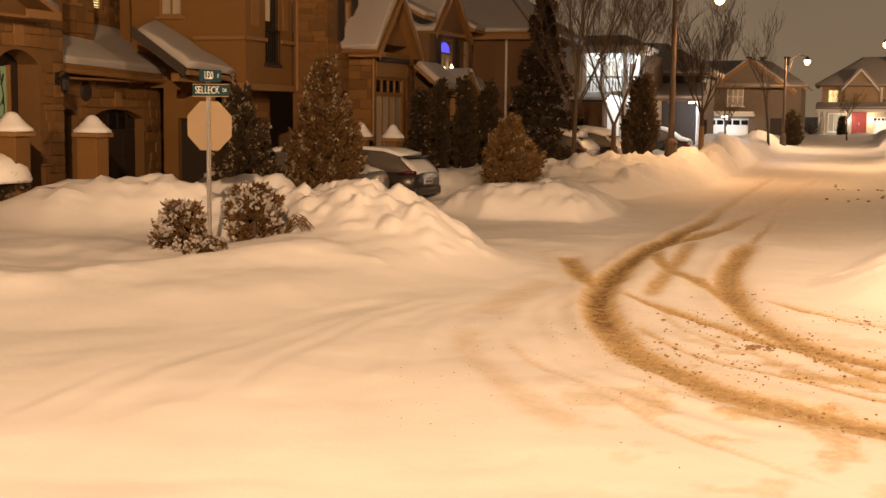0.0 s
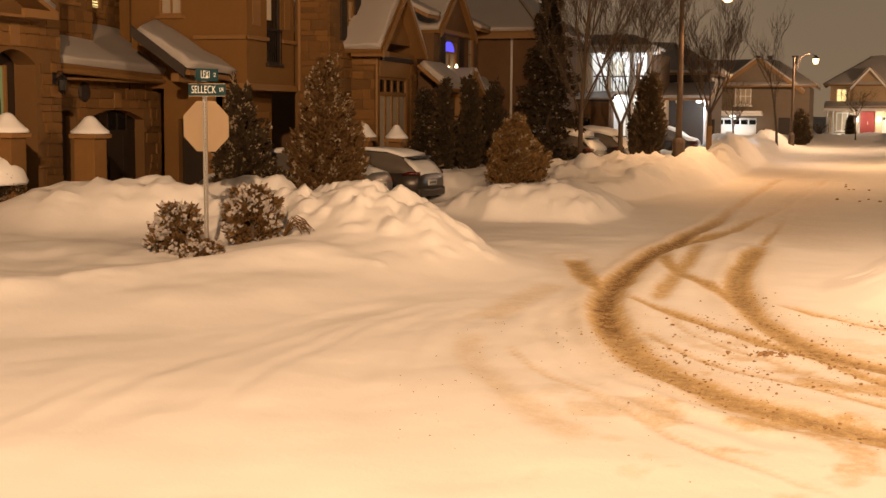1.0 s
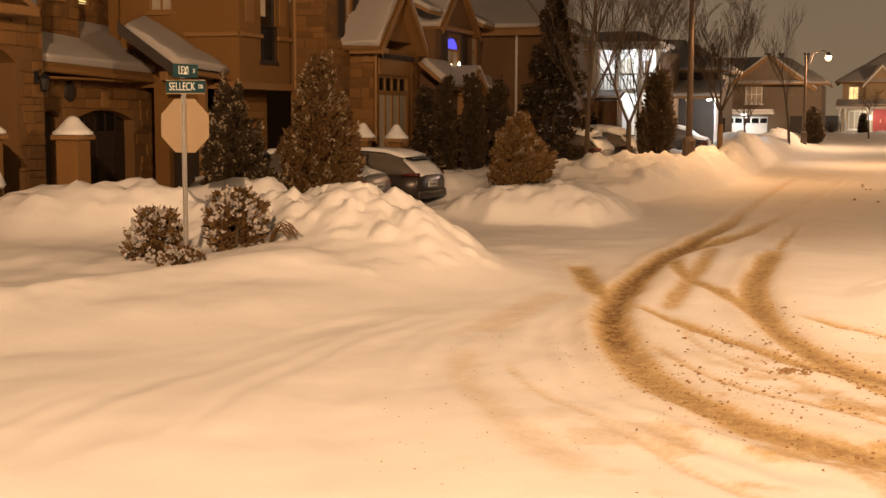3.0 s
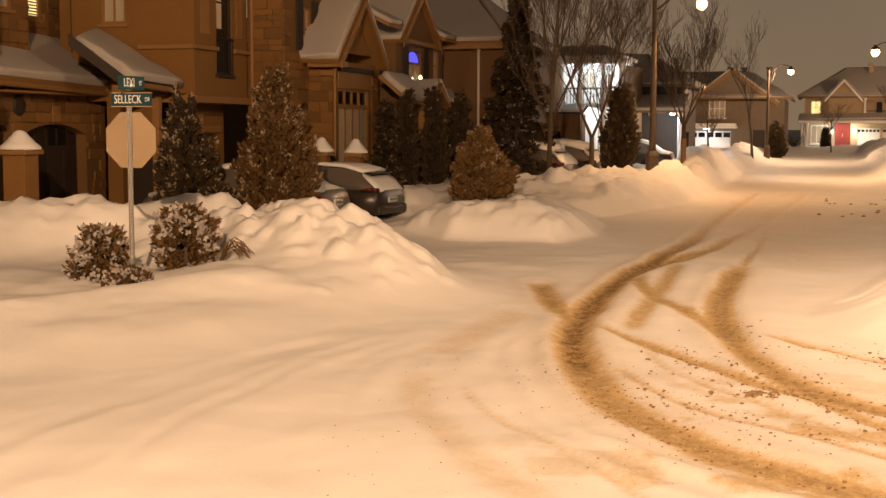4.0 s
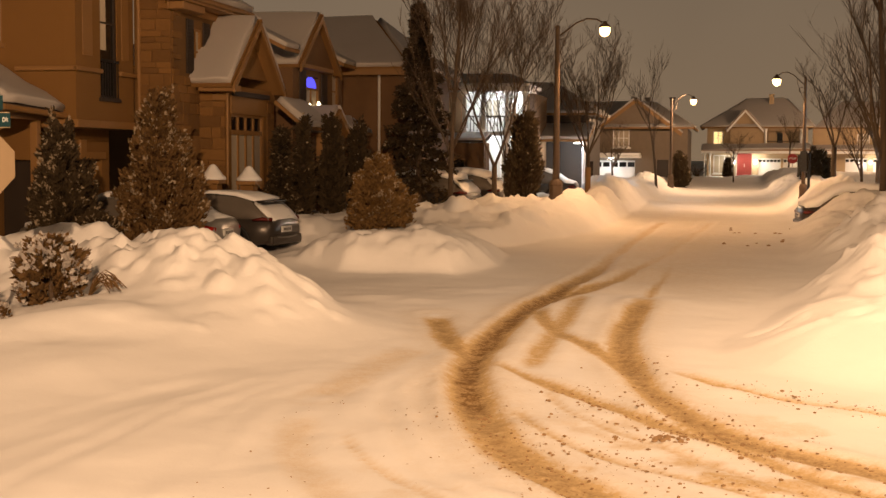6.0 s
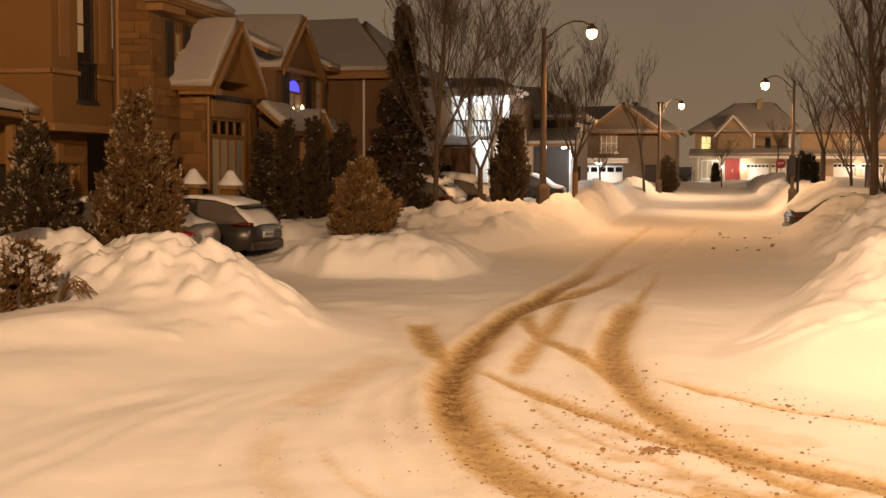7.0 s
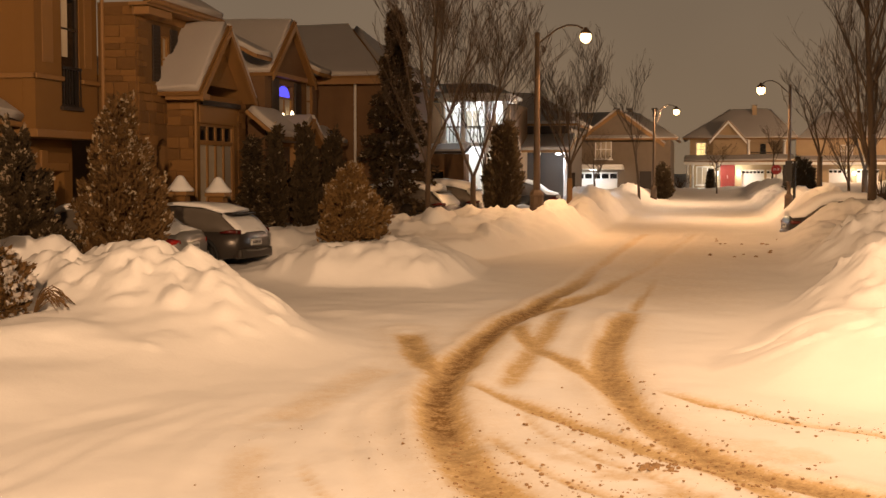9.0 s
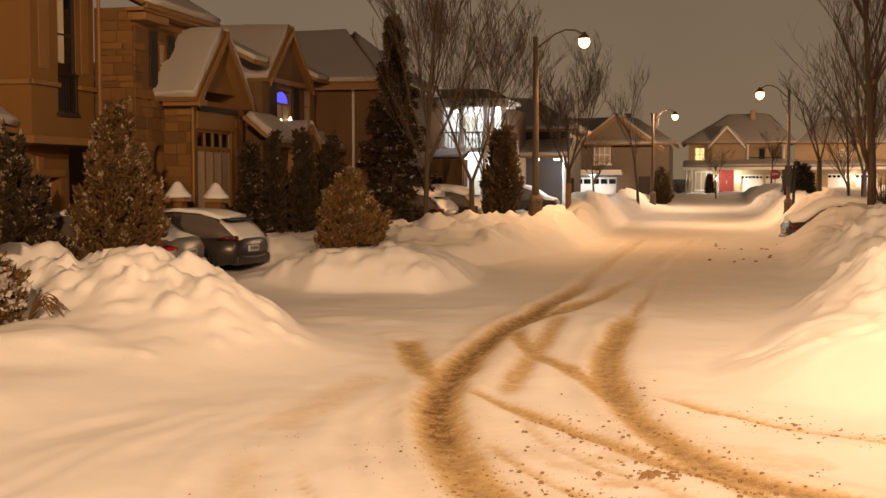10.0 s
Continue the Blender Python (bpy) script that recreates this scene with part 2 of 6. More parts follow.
def inside_depth(x, y, poly):
    """Distance inside a polygon from its edge; 0 outside."""
    ring = poly + poly[:1]
    odd = np.zeros(np.shape(x), bool)
    for (ax, ay), (bx, by) in zip(ring, ring[1:]):
        if ay == by:
            continue
        cross = ((ay > y) != (by > y)) & (x < (bx - ax) * (y - ay) / (by - ay) + ax)
        odd ^= cross
    return np.where(odd, line_distance(x, y, ring), 0.0)


def curve(pts, n=8):
    """A smooth line through the points."""
    out = []
    for i in range(len(pts) - 1):
        p = [np.array(pts[max(0, min(len(pts) - 1, i + k))], float) for k in (-1, 0, 1, 2)]
        for j in range(n):
            t = j / n
            out.append(tuple(0.5 * (2 * p[1] + (p[2] - p[0]) * t + (2 * p[0] - 5 * p[1] + 4 * p[2] - p[3]) * t * t + (3 * p[1] - p[0] - 3 * p[2] + p[3]) * t ** 3)))
    return out + [tuple(pts[-1])]


CORNER_YARD = [(-60, 6), (-14, 9.6), (-9.5, 11.2), (-7.6, 12.1), (-6.0, 13.6), (-5.2, 16.0), (-5.0, 18.9), (-5.9, 20.8), (-9.0, 22.6), (-10.5, 24.0), (-15.6, 24.6), (-60, 24.6)]
STREET_YARDS = [(-8.9, 27.4), (-8.5, 25.9), (-7.4, 25.2), (-5.0, 25.3), (-4.4, 26.8), (-4.6, 29.6), (-5.3, 31.5), (-4.6, 33.6), (-3.5, 38), (-3.2, 45), (-3.2, 60), (-2.8, 78), (-2.4, 93), (-60, 97), (-60, 33), (-9.6, 32.4)]
RIGHT_YARDS = [(60, 9.0), (12, 12.8), (5.5, 14.2), (2.0, 15.7), (0.4, 16.7), (-0.1, 17.6), (-0.1, 18.9), (0.5, 20.6), (1.0, 22.4), (1.25, 24.4), (1.7, 27), (1.5, 30), (1.8, 36), (2.2, 46), (2.3, 60), (2.4, 78), (2.4, 93), (60, 97)]
FAR_YARDS = [(-60, 99), (60, 99), (60, 160), (-60, 160)]
# x, y, height, half-width along x, half-width along y, turn
MOUNDS = [
    (-8.1, 19.3, 0.58, 1.9, 1.25, 12), (-9.2, 19.6, 0.16, 1.0, 0.8, 0), (-6.8, 18.6, 0.36, 1.5, 1.1, -20), (-7.3, 17.3, 0.22, 2.2, 1.3, 20),
    (-13.4, 18.9, 0.60, 1.9, 1.0, 8), (-11.4, 19.4, 0.40, 1.5, 0.8, 8), (-11.6, 16.0, 0.14, 1.4, 0.7, 0),
    (-12.4, 22.7, 0.55, 1.4, 0.6, 4), (-10.9, 22.5, 0.42, 1.0, 0.5, 10),
    (-8.6, 26.6, 0.22, 0.8, 0.8, 0), (-7.0, 26.6, 0.16, 1.4, 0.9, 0), (-5.6, 27.0, 0.15, 1.0, 1.2, 0), (-10.0, 31.6, 0.75, 0.9, 0.7, 0),
    (-7.4, 35.4, 0.30, 2.0, 1.6, 0), (-5.8, 38.6, 0.45, 1.4, 1.6, 0), (-4.5, 41.5, 0.40, 0.9, 1.7, 0), (-4.2, 47.5, 0.5, 0.8, 2.2, 0),
    (-4.7, 55.5, 0.75, 1.0, 3.2, 0), (-3.9, 63.0, 0.35, 1.0, 3.0, 0), (-3.6, 72.0, 0.40, 1.2, 4.5, 0), (-3.4, 84.0, 0.25, 1.2, 4.0, 0),
    (2.35, 23.4, 0.50, 0.95, 1.1, 0), (3.9, 23.0, 0.32, 1.3, 1.0, 0), (3.2, 31.0, 0.36, 1.1, 2.2, 0), (4.6, 31.8, 0.45, 1.6, 2.2, 0), (4.9, 44.3, 0.42, 1.5, 1.0, 0), (3.6, 43.6, 0.15, 0.8, 0.8, 0), (2.9, 39.5, 0.25, 0.8, 2.0, 0), (4.2, 51.5, 0.7, 1.4, 3.0, 0), (3.6, 60.0, 0.55, 1.2, 4.0, 0),
    (3.4, 72.0, 0.45, 1.1, 4.5, 0), (3.7, 84.0, 0.35, 1.3, 5.0, 0), (3.4, 93.0, 0.25, 1.6, 2.0, 0), (-2.2, 95.5, 0.15, 2.2, 1.4, 0), (2.2, 98.2, 0.2, 2.0, 0.8, 0),
]
# tyre ruts: line, half-width, slush, depth
RUTS = [
    (curve([(-3.04, 19.2), (-3.05, 17.2), (-2.87, 15.6), (-2.6, 14.5), (-2.3, 13.6), (-1.95, 12.75), (-1.6, 12.15), (-1.2, 11.65), (-0.5, 11.05), (0.6, 10.5), (3.0, 9.5)]), 0.27, 0.58, 0.035),
    (curve([(-1.9, 46), (-2.37, 31.2), (-2.47, 27.4), (-2.71, 23.9), (-2.99, 21.5), (-3.06, 19.2), (-3.05, 17.2), (-2.89, 15.7), (-2.63, 14.6), (-2.3, 13.6), (-1.97, 12.8)]), 0.19, 0.86, 0.045),
    (curve([(-1.2, 23.4), (-1.27, 21.7), (-1.33, 19.7), (-1.25, 18.0), (-0.95, 16.2), (-0.61, 15.0), (-0.25, 14.2), (0.15, 13.6), (0.6, 13.2), (1.5, 12.7), (3.5, 11.6)]), 0.20, 0.64, 0.04),
    (curve([(-3.0, 16.95), (-2.74, 16.5), (-2.17, 15.8), (-1.48, 15.0), (-0.91, 14.35), (-0.35, 13.7), (0.15, 13.2), (0.95, 12.3), (2.6, 10.9)]), 0.11, 0.50, 0.03),
    (curve([(-0.3, 46), (-1.21, 31.6), (-1.69, 27.7), (-2.12, 24.4), (-2.58, 22.85), (-2.84, 21.7), (-3.02, 20.3)]), 0.17, 0.66, 0.03),
    (curve([(-4.3, 20.2), (-3.95, 19.1), (-3.66, 18.1), (-3.27, 17.3), (-3.0, 16.7)]), 0.20, 0.55, 0.025),
    (curve([(-2.9, 21.5), (-2.4, 19.4), (-1.7, 18.0), (-1.26, 17.1), (-1.0, 16.3)]), 0.14, 0.52, 0.025),
    (curve([(-2.32, 23.2), (-2.29, 20.4), (-2.29, 18.5), (-2.28, 16.9), (-2.24, 16.0)]), 0.16, 0.40, 0.02),
    (curve([(-0.75, 16.65), (-0.2, 16.1), (0.47, 15.6), (1.1, 15.15), (1.8, 14.75), (3.5, 13.9)]), 0.08, 0.46, 0.03),
    (curve([(-2.26, 14.6), (-1.81, 13.6), (-1.43, 13.05), (-0.93, 12.55), (-0.48, 12.25), (0.6, 11.6), (2.6, 10.4)]), 0.08, 0.36, 0.022),
    (curve([(-2.0, 15.5), (-1.58, 14.4), (-1.02, 13.6), (-0.52, 13.1), (0.4, 12.2), (2.4, 10.9)]), 0.06, 0.30, 0.02),
    (curve([(-4.18, 13.6), (-3.9, 12.3), (-3.22, 11.1), (-2.48, 10.1), (-1.75, 9.3)]), 0.20, 0.16, 0.014),
    (curve([(-3.68, 13.2), (-3.22, 12.2), (-2.5, 11.35), (-1.64, 10.4), (-0.9, 9.6), (0.6, 8.6)]), 0.05, 0.22, 0.024),
    (curve([(-3.62, 15.1), (-3.42, 13.9), (-2.95, 12.7), (-2.53, 11.85), (-1.7, 10.9), (0.2, 9.7)]), 0.14, 0.05, 0.024),
    (curve([(-3.41, 15.8), (-3.17, 14.3), (-2.72, 13.05), (-2.24, 12.05), (-1.4, 11.2), (0.4, 10.1)]), 0.13, 0.07, 0.028),
    (curve([(-0.9, 33), (-1.04, 28), (-1.13, 24.6), (-1.25, 21.9)]), 0.10, 0.42, 0.015),
    (curve([(-4.3, 14.2), (-4.15, 15.3), (-4.04, 16.5), (-3.84, 17.5)]), 0.30, 0.17, 0.008),
    (curve([(-1.9, 12.3), (-1.1, 11.3), (0.2, 10.5), (1.8, 9.7)]), 0.07, 0.32, 0.02),
]
# fine arcs swept by turning tyres across the crossing
SWEEP_OUT, SWEEP_IN = [(-5.6, 14.9), (-6.4, 13.2), (-6.9, 11.6), (-7.4, 9.9), (-7.6, 7.6)], [(-3.3, 16.6), (-3.5, 14.4), (-2.9, 12.7), (-2.1, 11.4), (-0.9, 10.4)]
for step in range(11):
    mix = step / 10 + 0.03 * math.sin(step * 5.1)
    RUTS.append((curve([(a * (1 - mix) + c * mix, b * (1 - mix) + d * mix) for (a, b), (c, d) in zip(SWEEP_OUT, SWEEP_IN)]), 0.11 + 0.05 * (step % 3), 0.015, 0.006 + 0.005 * (step % 2)))


# rounded blocks of ploughed snow: x, y, radius, height
def throw_chunks():
    rng = random.Random(19)
    out = []
    for cx, cy, sx, sy, n, small, large in (
            (-8.2, 19.0, 1.5, 0.8, 80, 0.08, 0.26), (-6.7, 18.5, 1.0, 0.8, 26, 0.08, 0.24), (-12.0, 19.2, 2.2, 0.6, 26, 0.14, 0.36),
            (-11.8, 22.6, 1.5, 0.35, 34, 0.12, 0.30), (-6.9, 26.3, 1.3, 0.6, 40, 0.10, 0.28), (-8.3, 26.5, 0.6, 0.6, 14, 0.12, 0.26),
            (-6.2, 36.5, 1.5, 2.2, 44, 0.16, 0.45), (-4.7, 43.0, 0.7, 3.2, 40, 0.16, 0.45), (-4.2, 56.0, 0.9, 5.0, 44, 0.2, 0.55),
            (-3.5, 70.0, 0.9, 6.0, 36, 0.25, 0.6), (-3.2, 86.0, 1.0, 5.0, 30, 0.3, 0.7),
            (3.0, 24.0, 1.4, 1.6, 34, 0.12, 0.34), (3.8, 32.0, 1.3, 2.4, 40, 0.16, 0.42), (4.7, 41.6, 0.9, 1.6, 30, 0.16, 0.42),
            (4.0, 54.0, 1.0, 4.0, 44, 0.2, 0.55), (3.5, 70.0, 0.9, 6.0, 36, 0.25, 0.6), (3.5, 87.0, 1.0, 5.0, 34, 0.3, 0.7)):
        for _ in range(n):
            r = small + (large - small) * rng.random() ** 1.6
            out.append((rng.gauss(cx, sx), rng.gauss(cy, sy), r, r * rng.uniform(0.22, 0.5) * (0.65 if cy > 40 else 1.0), rng.uniform(0.7, 1.4)))
    return out


CHUNKS = throw_chunks()


def chunks(x, y):
    """Height of the blocks of snow that the plough has thrown up."""
    out = np.zeros(np.shape(x))
    wx, wy = x + 0.10 * fbm(x * 2.1, y * 2.1, 91, 2), y + 0.10 * fbm(x * 2.1, y * 2.1, 95, 2)
    for cx, cy, r, h, long in CHUNKS:
        near = (np.abs(wx - cx) < r * 1.5) & (np.abs(wy - cy) < r * 1.5)
        if near.any():
            q = ((wx[near] - cx) / (r * long)) ** 2 + ((wy[near] - cy) / r) ** 2
            out[near] = np.maximum(out[near], h * np.sqrt(np.clip(1 - q, 0, 1)))
    return out


def land(x, y):
    """Height of the snow, and how much slush lies in it."""
    z = road_z(x, y)
    bank = np.zeros(np.shape(x))
    warp = 0.35 * fbm(x * 0.55, y * 0.55, 11, 3)
    for poly, high, wide in ((CORNER_YARD, 0.36, 1.5), (STREET_YARDS, 0.46, 0.5), (RIGHT_YARDS, 0.60, 1.2), (FAR_YARDS, 0.12, 1.5)):
        d = np.maximum(inside_depth(x, y, poly) + warp * 0.6, 0)
        bank = np.maximum(bank, high * (1 - np.exp(-(d / wide) ** 1.6)))
    for mx, my, h, ax, ay, turn in MOUNDS:
        c, s = math.cos(radians(turn)), math.sin(radians(turn))
        dx, dy = x - mx, y - my
        q = ((dx * c + dy * s) / ax) ** 2 + ((dy * c - dx * s) / ay) ** 2
        bank = bank + h * np.exp(-q ** 1.25 * 0.9)
    # a trough between the crossing's windrow and the next bank
    bank = bank + 0.12 * np.exp(-(line_distance(x, y, [(-16, 10.6), (-12.5, 11.9), (-10.5, 12.9), (-9.6, 14.0), (-8.7, 15.2), (-7.6, 16.4)]) / 0.5) ** 2)
    bank = bank - 0.30 * np.exp(-(line_distance(x, y, [(-0.6, 19.3), (0.3, 19.2), (1.0, 19.5), (1.7, 20.3), (2.8, 21.4), (7, 23)]) / 0.42) ** 2) * smooth(0.02, 0.25, bank)
    rough = smooth(0.02, 0.5, bank)
    lumps = 0.16 * fbm(x * 0.7, y * 0.7, 21, 3) + 0.05 * fbm(x * 1.9, y * 1.9, 31, 3) + 0.055 * smooth(-0.09, 0.09, fbm(x * 2.7, y * 2.7, 33, 3)) * np.maximum(smooth(22, 26, y), smooth(-1, 1, x))
    bank = bank + rough * lumps
    high = smooth(0.6, 0.95, bank)
    bank = bank + high * (0.09 * smooth(-0.09, 0.09, fbm(x * 2.2, y * 2.2, 41, 2)) + 0.07 * smooth(-0.08, 0.08, fbm(x * 4.6, y * 4.6, 43, 2)) + 0.06 * fbm(x * 7.5, y * 7.5, 45, 2))
    bank = bank + chunks(x, y) * smooth(0.12, 0.4, bank)
    flat = 1 - smooth(0.0, 0.2, bank)
    z = z + np.maximum(bank, 0) + flat * 0.05 * fbm(x * 0.7, y * 0.7, 51, 4)
    slush = np.zeros(np.shape(x))
    rut = np.zeros(np.shape(x))
    wob = 0.10 * fbm(x * 1.3, y * 1.3, 61, 3)
    for pts, half, dirt, deep in RUTS:
        d = np.abs(line_distance(x, y, pts) + wob * 0.5)
        fade = min(2.0, 0.13 * math.dist(pts[0], pts[-1]))
        ends = smooth(0.0, fade, np.hypot(x - pts[-1][0], y - pts[-1][1])) * smooth(0.0, fade, np.hypot(x - pts[0][0], y - pts[0][1]))
        g = np.exp(-(d / half) ** 2.4)
        rut = rut + ends * deep * (0.5 * np.exp(-((d - 1.7 * half) / (0.5 * half)) ** 2) - g)
        worn = dirt * ends
        slush = np.maximum(slush, worn * np.exp(-(d / (half * 1.05)) ** 2.6))
        slush = np.maximum(slush, 0.24 * worn * np.exp(-(d / (half * 2.7)) ** 2))
    spread = smooth(0.0, 0.35, fbm(x * 2.3 + 4, y * 2.3, 71, 4)) * np.exp(-((x + 0.1) / 2.3) ** 2 - ((y - 11.4) / 3.0) ** 2)
    slush = np.maximum(slush, 0.36 * spread) * flat * (1 - 0.66 * smooth(21.5, 31, y))
    far_band = 0.17 * np.exp(-((x + 1.2) / 2.2) ** 2) * smooth(20, 27, y) * (1 - smooth(46, 56, y))
    slush = np.maximum(slush, far_band * flat)
    z = z + flat * (rut + 0.022 * np.minimum(slush, 0.6) * fbm(x * 4.5, y * 4.5, 81, 2))
    return z, slush


def graded(stops):
    """Grid lines from (start, step) pairs, the step changing evenly to the next."""
    out = [stops[0][0]]
    for (a, sa), (b, sb) in zip(stops, stops[1:]):
        while out[-1] < b - 1e-6:
            t = (out[-1] - a) / (b - a)
            out.append(out[-1] + sa * (1 - t) + sb * t)
        out[-1] = b
    return np.array(out)


def build_ground():
    xs = graded([(-900, 120), (-60, 6), (-17, 0.5), (-11, 0.075), (5.5, 0.075), (9, 0.3), (60, 6), (900, 120)])
    ys = graded([(-300, 60), (-20, 4), (6.5, 0.10), (9, 0.06), (22, 0.075), (34, 0.12), (60, 0.22), (101, 0.35), (112, 2), (170, 8), (2500, 300)])
    gx, gy = np.meshgrid(xs, ys)
    z, slush = land(gx, gy)
    nx, ny = len(xs), len(ys)
    co = np.stack((gx, gy, z), -1).reshape(-1, 3)
    i = np.arange(nx * ny).reshape(ny, nx)
    quads = np.stack((i[:-1, :-1], i[:-1, 1:], i[1:, 1:], i[1:, :-1]), -1).reshape(-1, 4)
    me = bpy.data.meshes.new("ground")
    me.vertices.add(len(co))
    me.vertices.foreach_set("co", co.ravel())
    me.loops.add(quads.size)
    me.loops.foreach_set("vertex_index", quads.ravel())
    me.polygons.add(len(quads))
    me.polygons.foreach_set("loop_start", np.arange(0, quads.size, 4))
    me.polygons.foreach_set("use_smooth", np.ones(len(quads), bool))
    me.update(calc_edges=True)
    at = me.attributes.new("slush", "FLOAT", "POINT")
    at.data.foreach_set("value", slush.ravel())
    me.materials.append(ground_material())
    return tagged(new("ground", me), "snow-covered street and yards with ploughed banks and brown tyre ruts", "ground", kind="structure")


ground = build_ground()


def snow_z(x, y):
    return float(land(np.array([float(x)]), np.array([float(y)]))[0][0])


# ---------------------------------------------------------------- street lamps
def street_lamp(x, y, top, reach, turn, label, watts, base=None, k=1.0, colour=SODIUM):
    z0 = snow_z(x, y) - 0.25 if base is None else base
    ob = thing("street_lamp", (x, y, z0, 0, 0, turn), label, "street lamp", "street lamps")
    m = pose(x, y, z0, 0, 0, turn)
    h = top - z0
    bm = bmesh.new()
    lathe(bm, [(q * k, v) for q, v in ((0.0, 0.0), (0.24, 0.0), (0.24, 0.35), (0.21, 0.42), (0.21, 0.72), (0.23, 0.76), (0.20, 0.84), (0.13, 0.92), (0.0, 0.92))], m, 10)
    part("base", bm, POLE, ob, "flared lamp post base")
    bm = bmesh.new()
    lathe(bm, [(q * k, v) for q, v in ((0.0, 0.9), (0.11, 0.9), (0.105, 1.4), (0.075, h - 0.1), (0.085, h - 0.08), (0.085, h), (0.0, h + 0.02))], m, 12)
    part("pole", bm, POLE, ob, smooth=True)
    bm = bmesh.new()
    arc = [(0, 0, h - 0.35), (reach * 0.18, 0, h - 0.16), (reach * 0.4, 0, h + 0.08), (reach * 0.62, 0, h + 0.2), (reach * 0.82, 0, h + 0.18), (reach * 0.95, 0, h + 0.08)]
    pipe(bm, [m @ Vector(p) for p in arc], 0.026 * k, 8)
    part("arm", bm, POLE, ob, smooth=True)
    bm = bmesh.new()
    ring = [(0.14 + 0.11 * math.sin(a), 0, h - 0.52 - 0.11 * math.cos(a)) for a in np.linspace(0.4, 6.0, 14)]
    pipe(bm, [m @ Vector(p) for p in ring], 0.014, 6)
    pipe(bm, [m @ Vector(p) for p in ((0.06, 0, h - 0.9), (0.16, 0, h - 0.64), (0.3, 0, h - 0.3), (reach * 0.3, 0, h - 0.02))], 0.013, 6)
    part("scroll_bracket", bm, POLE, ob, smooth=True)
    head = m @ pose(reach, 0, h)
    bm = bmesh.new()
    lathe(bm, [(0.0, 0.12), (0.05, 0.12), (0.07, 0.05), (0.15, 0.0), (0.17, -0.06), (0.16, -0.07), (0.0, -0.06)], head, 14)
    part("hood", bm, POLE, ob, smooth=True)
    bm = bmesh.new()
    lathe(bm, [(0.0, -0.07), (0.15, -0.075), (0.17, -0.17), (0.14, -0.28), (0.07, -0.34), (0.0, -0.36)], head, 14)
    globe = part("globe", bm, LAMPGLASS, ob, "glowing amber lamp globe", smooth=True)
    globe.visible_shadow = False
    spot = head @ Vector((0, 0, -0.2))
    if colour == AMBER:
        hooded_light("lamp_light", spot, watts, colour, 0.14, turn)
    else:
        lamp_light("lamp_light", spot, watts, colour, 0.14)
    return ob


street_lamp(-5.07, 41.0, 6.29, 1.45, 0, "brown street lamp with a curved arm, glowing amber", 1700, colour=AMBER)
street_lamp(-2.75, 71.9, 5.5, 1.15, 0, "distant brown street lamp on the snowbank, glowing amber", 1500, k=0.75)
street_lamp(3.17, 54.85, 5.52, 1.12, 180, "street lamp with the arm over the road, glowing amber", 1500, k=0.75, colour=AMBER)
street_lamp(5.8, 17.0, 7.4, 1.8, 180, "street lamp at the crossing, glowing amber", 3050)
street_lamp(2.3, -7.2, 9.0, 1.8, 180, "street lamp behind the crossing, glowing amber", 29400)
# lamp added out of view to brighten the far house fronts
street_lamp(14.5, 91.0, 6.6, 1.6, 180, "street lamp added out of view at the road end, glowing amber", 3600)


# ---------------------------------------------------------------- building kit
STREET, FRONT, RIGHT = 90, 0, -90


def wall(parent, m, a, b, z0, z1, holes, mat, thick=0.3, name="wall", label=""):
    """A wall along local x from a to b, its face at y = 0, with holes (a, b, z0, z1) through it."""
    bm = bmesh.new()
    xs = sorted({a, b, *(v for h in holes for v in h[:2])})
    for x0, x1 in zip(xs, xs[1:]):
        mid, z = (x0 + x1) / 2, z0
        for h in sorted((h for h in holes if h[0] < mid < h[1]), key=lambda h: h[2]):
            if h[2] > z:
                block(bm, x0, x1, 0, thick, z, h[2], m)
            z = h[3]
        if z < z1:
            block(bm, x0, x1, 0, thick, z, z1, m)
    return part(name, bm, mat, parent, label)


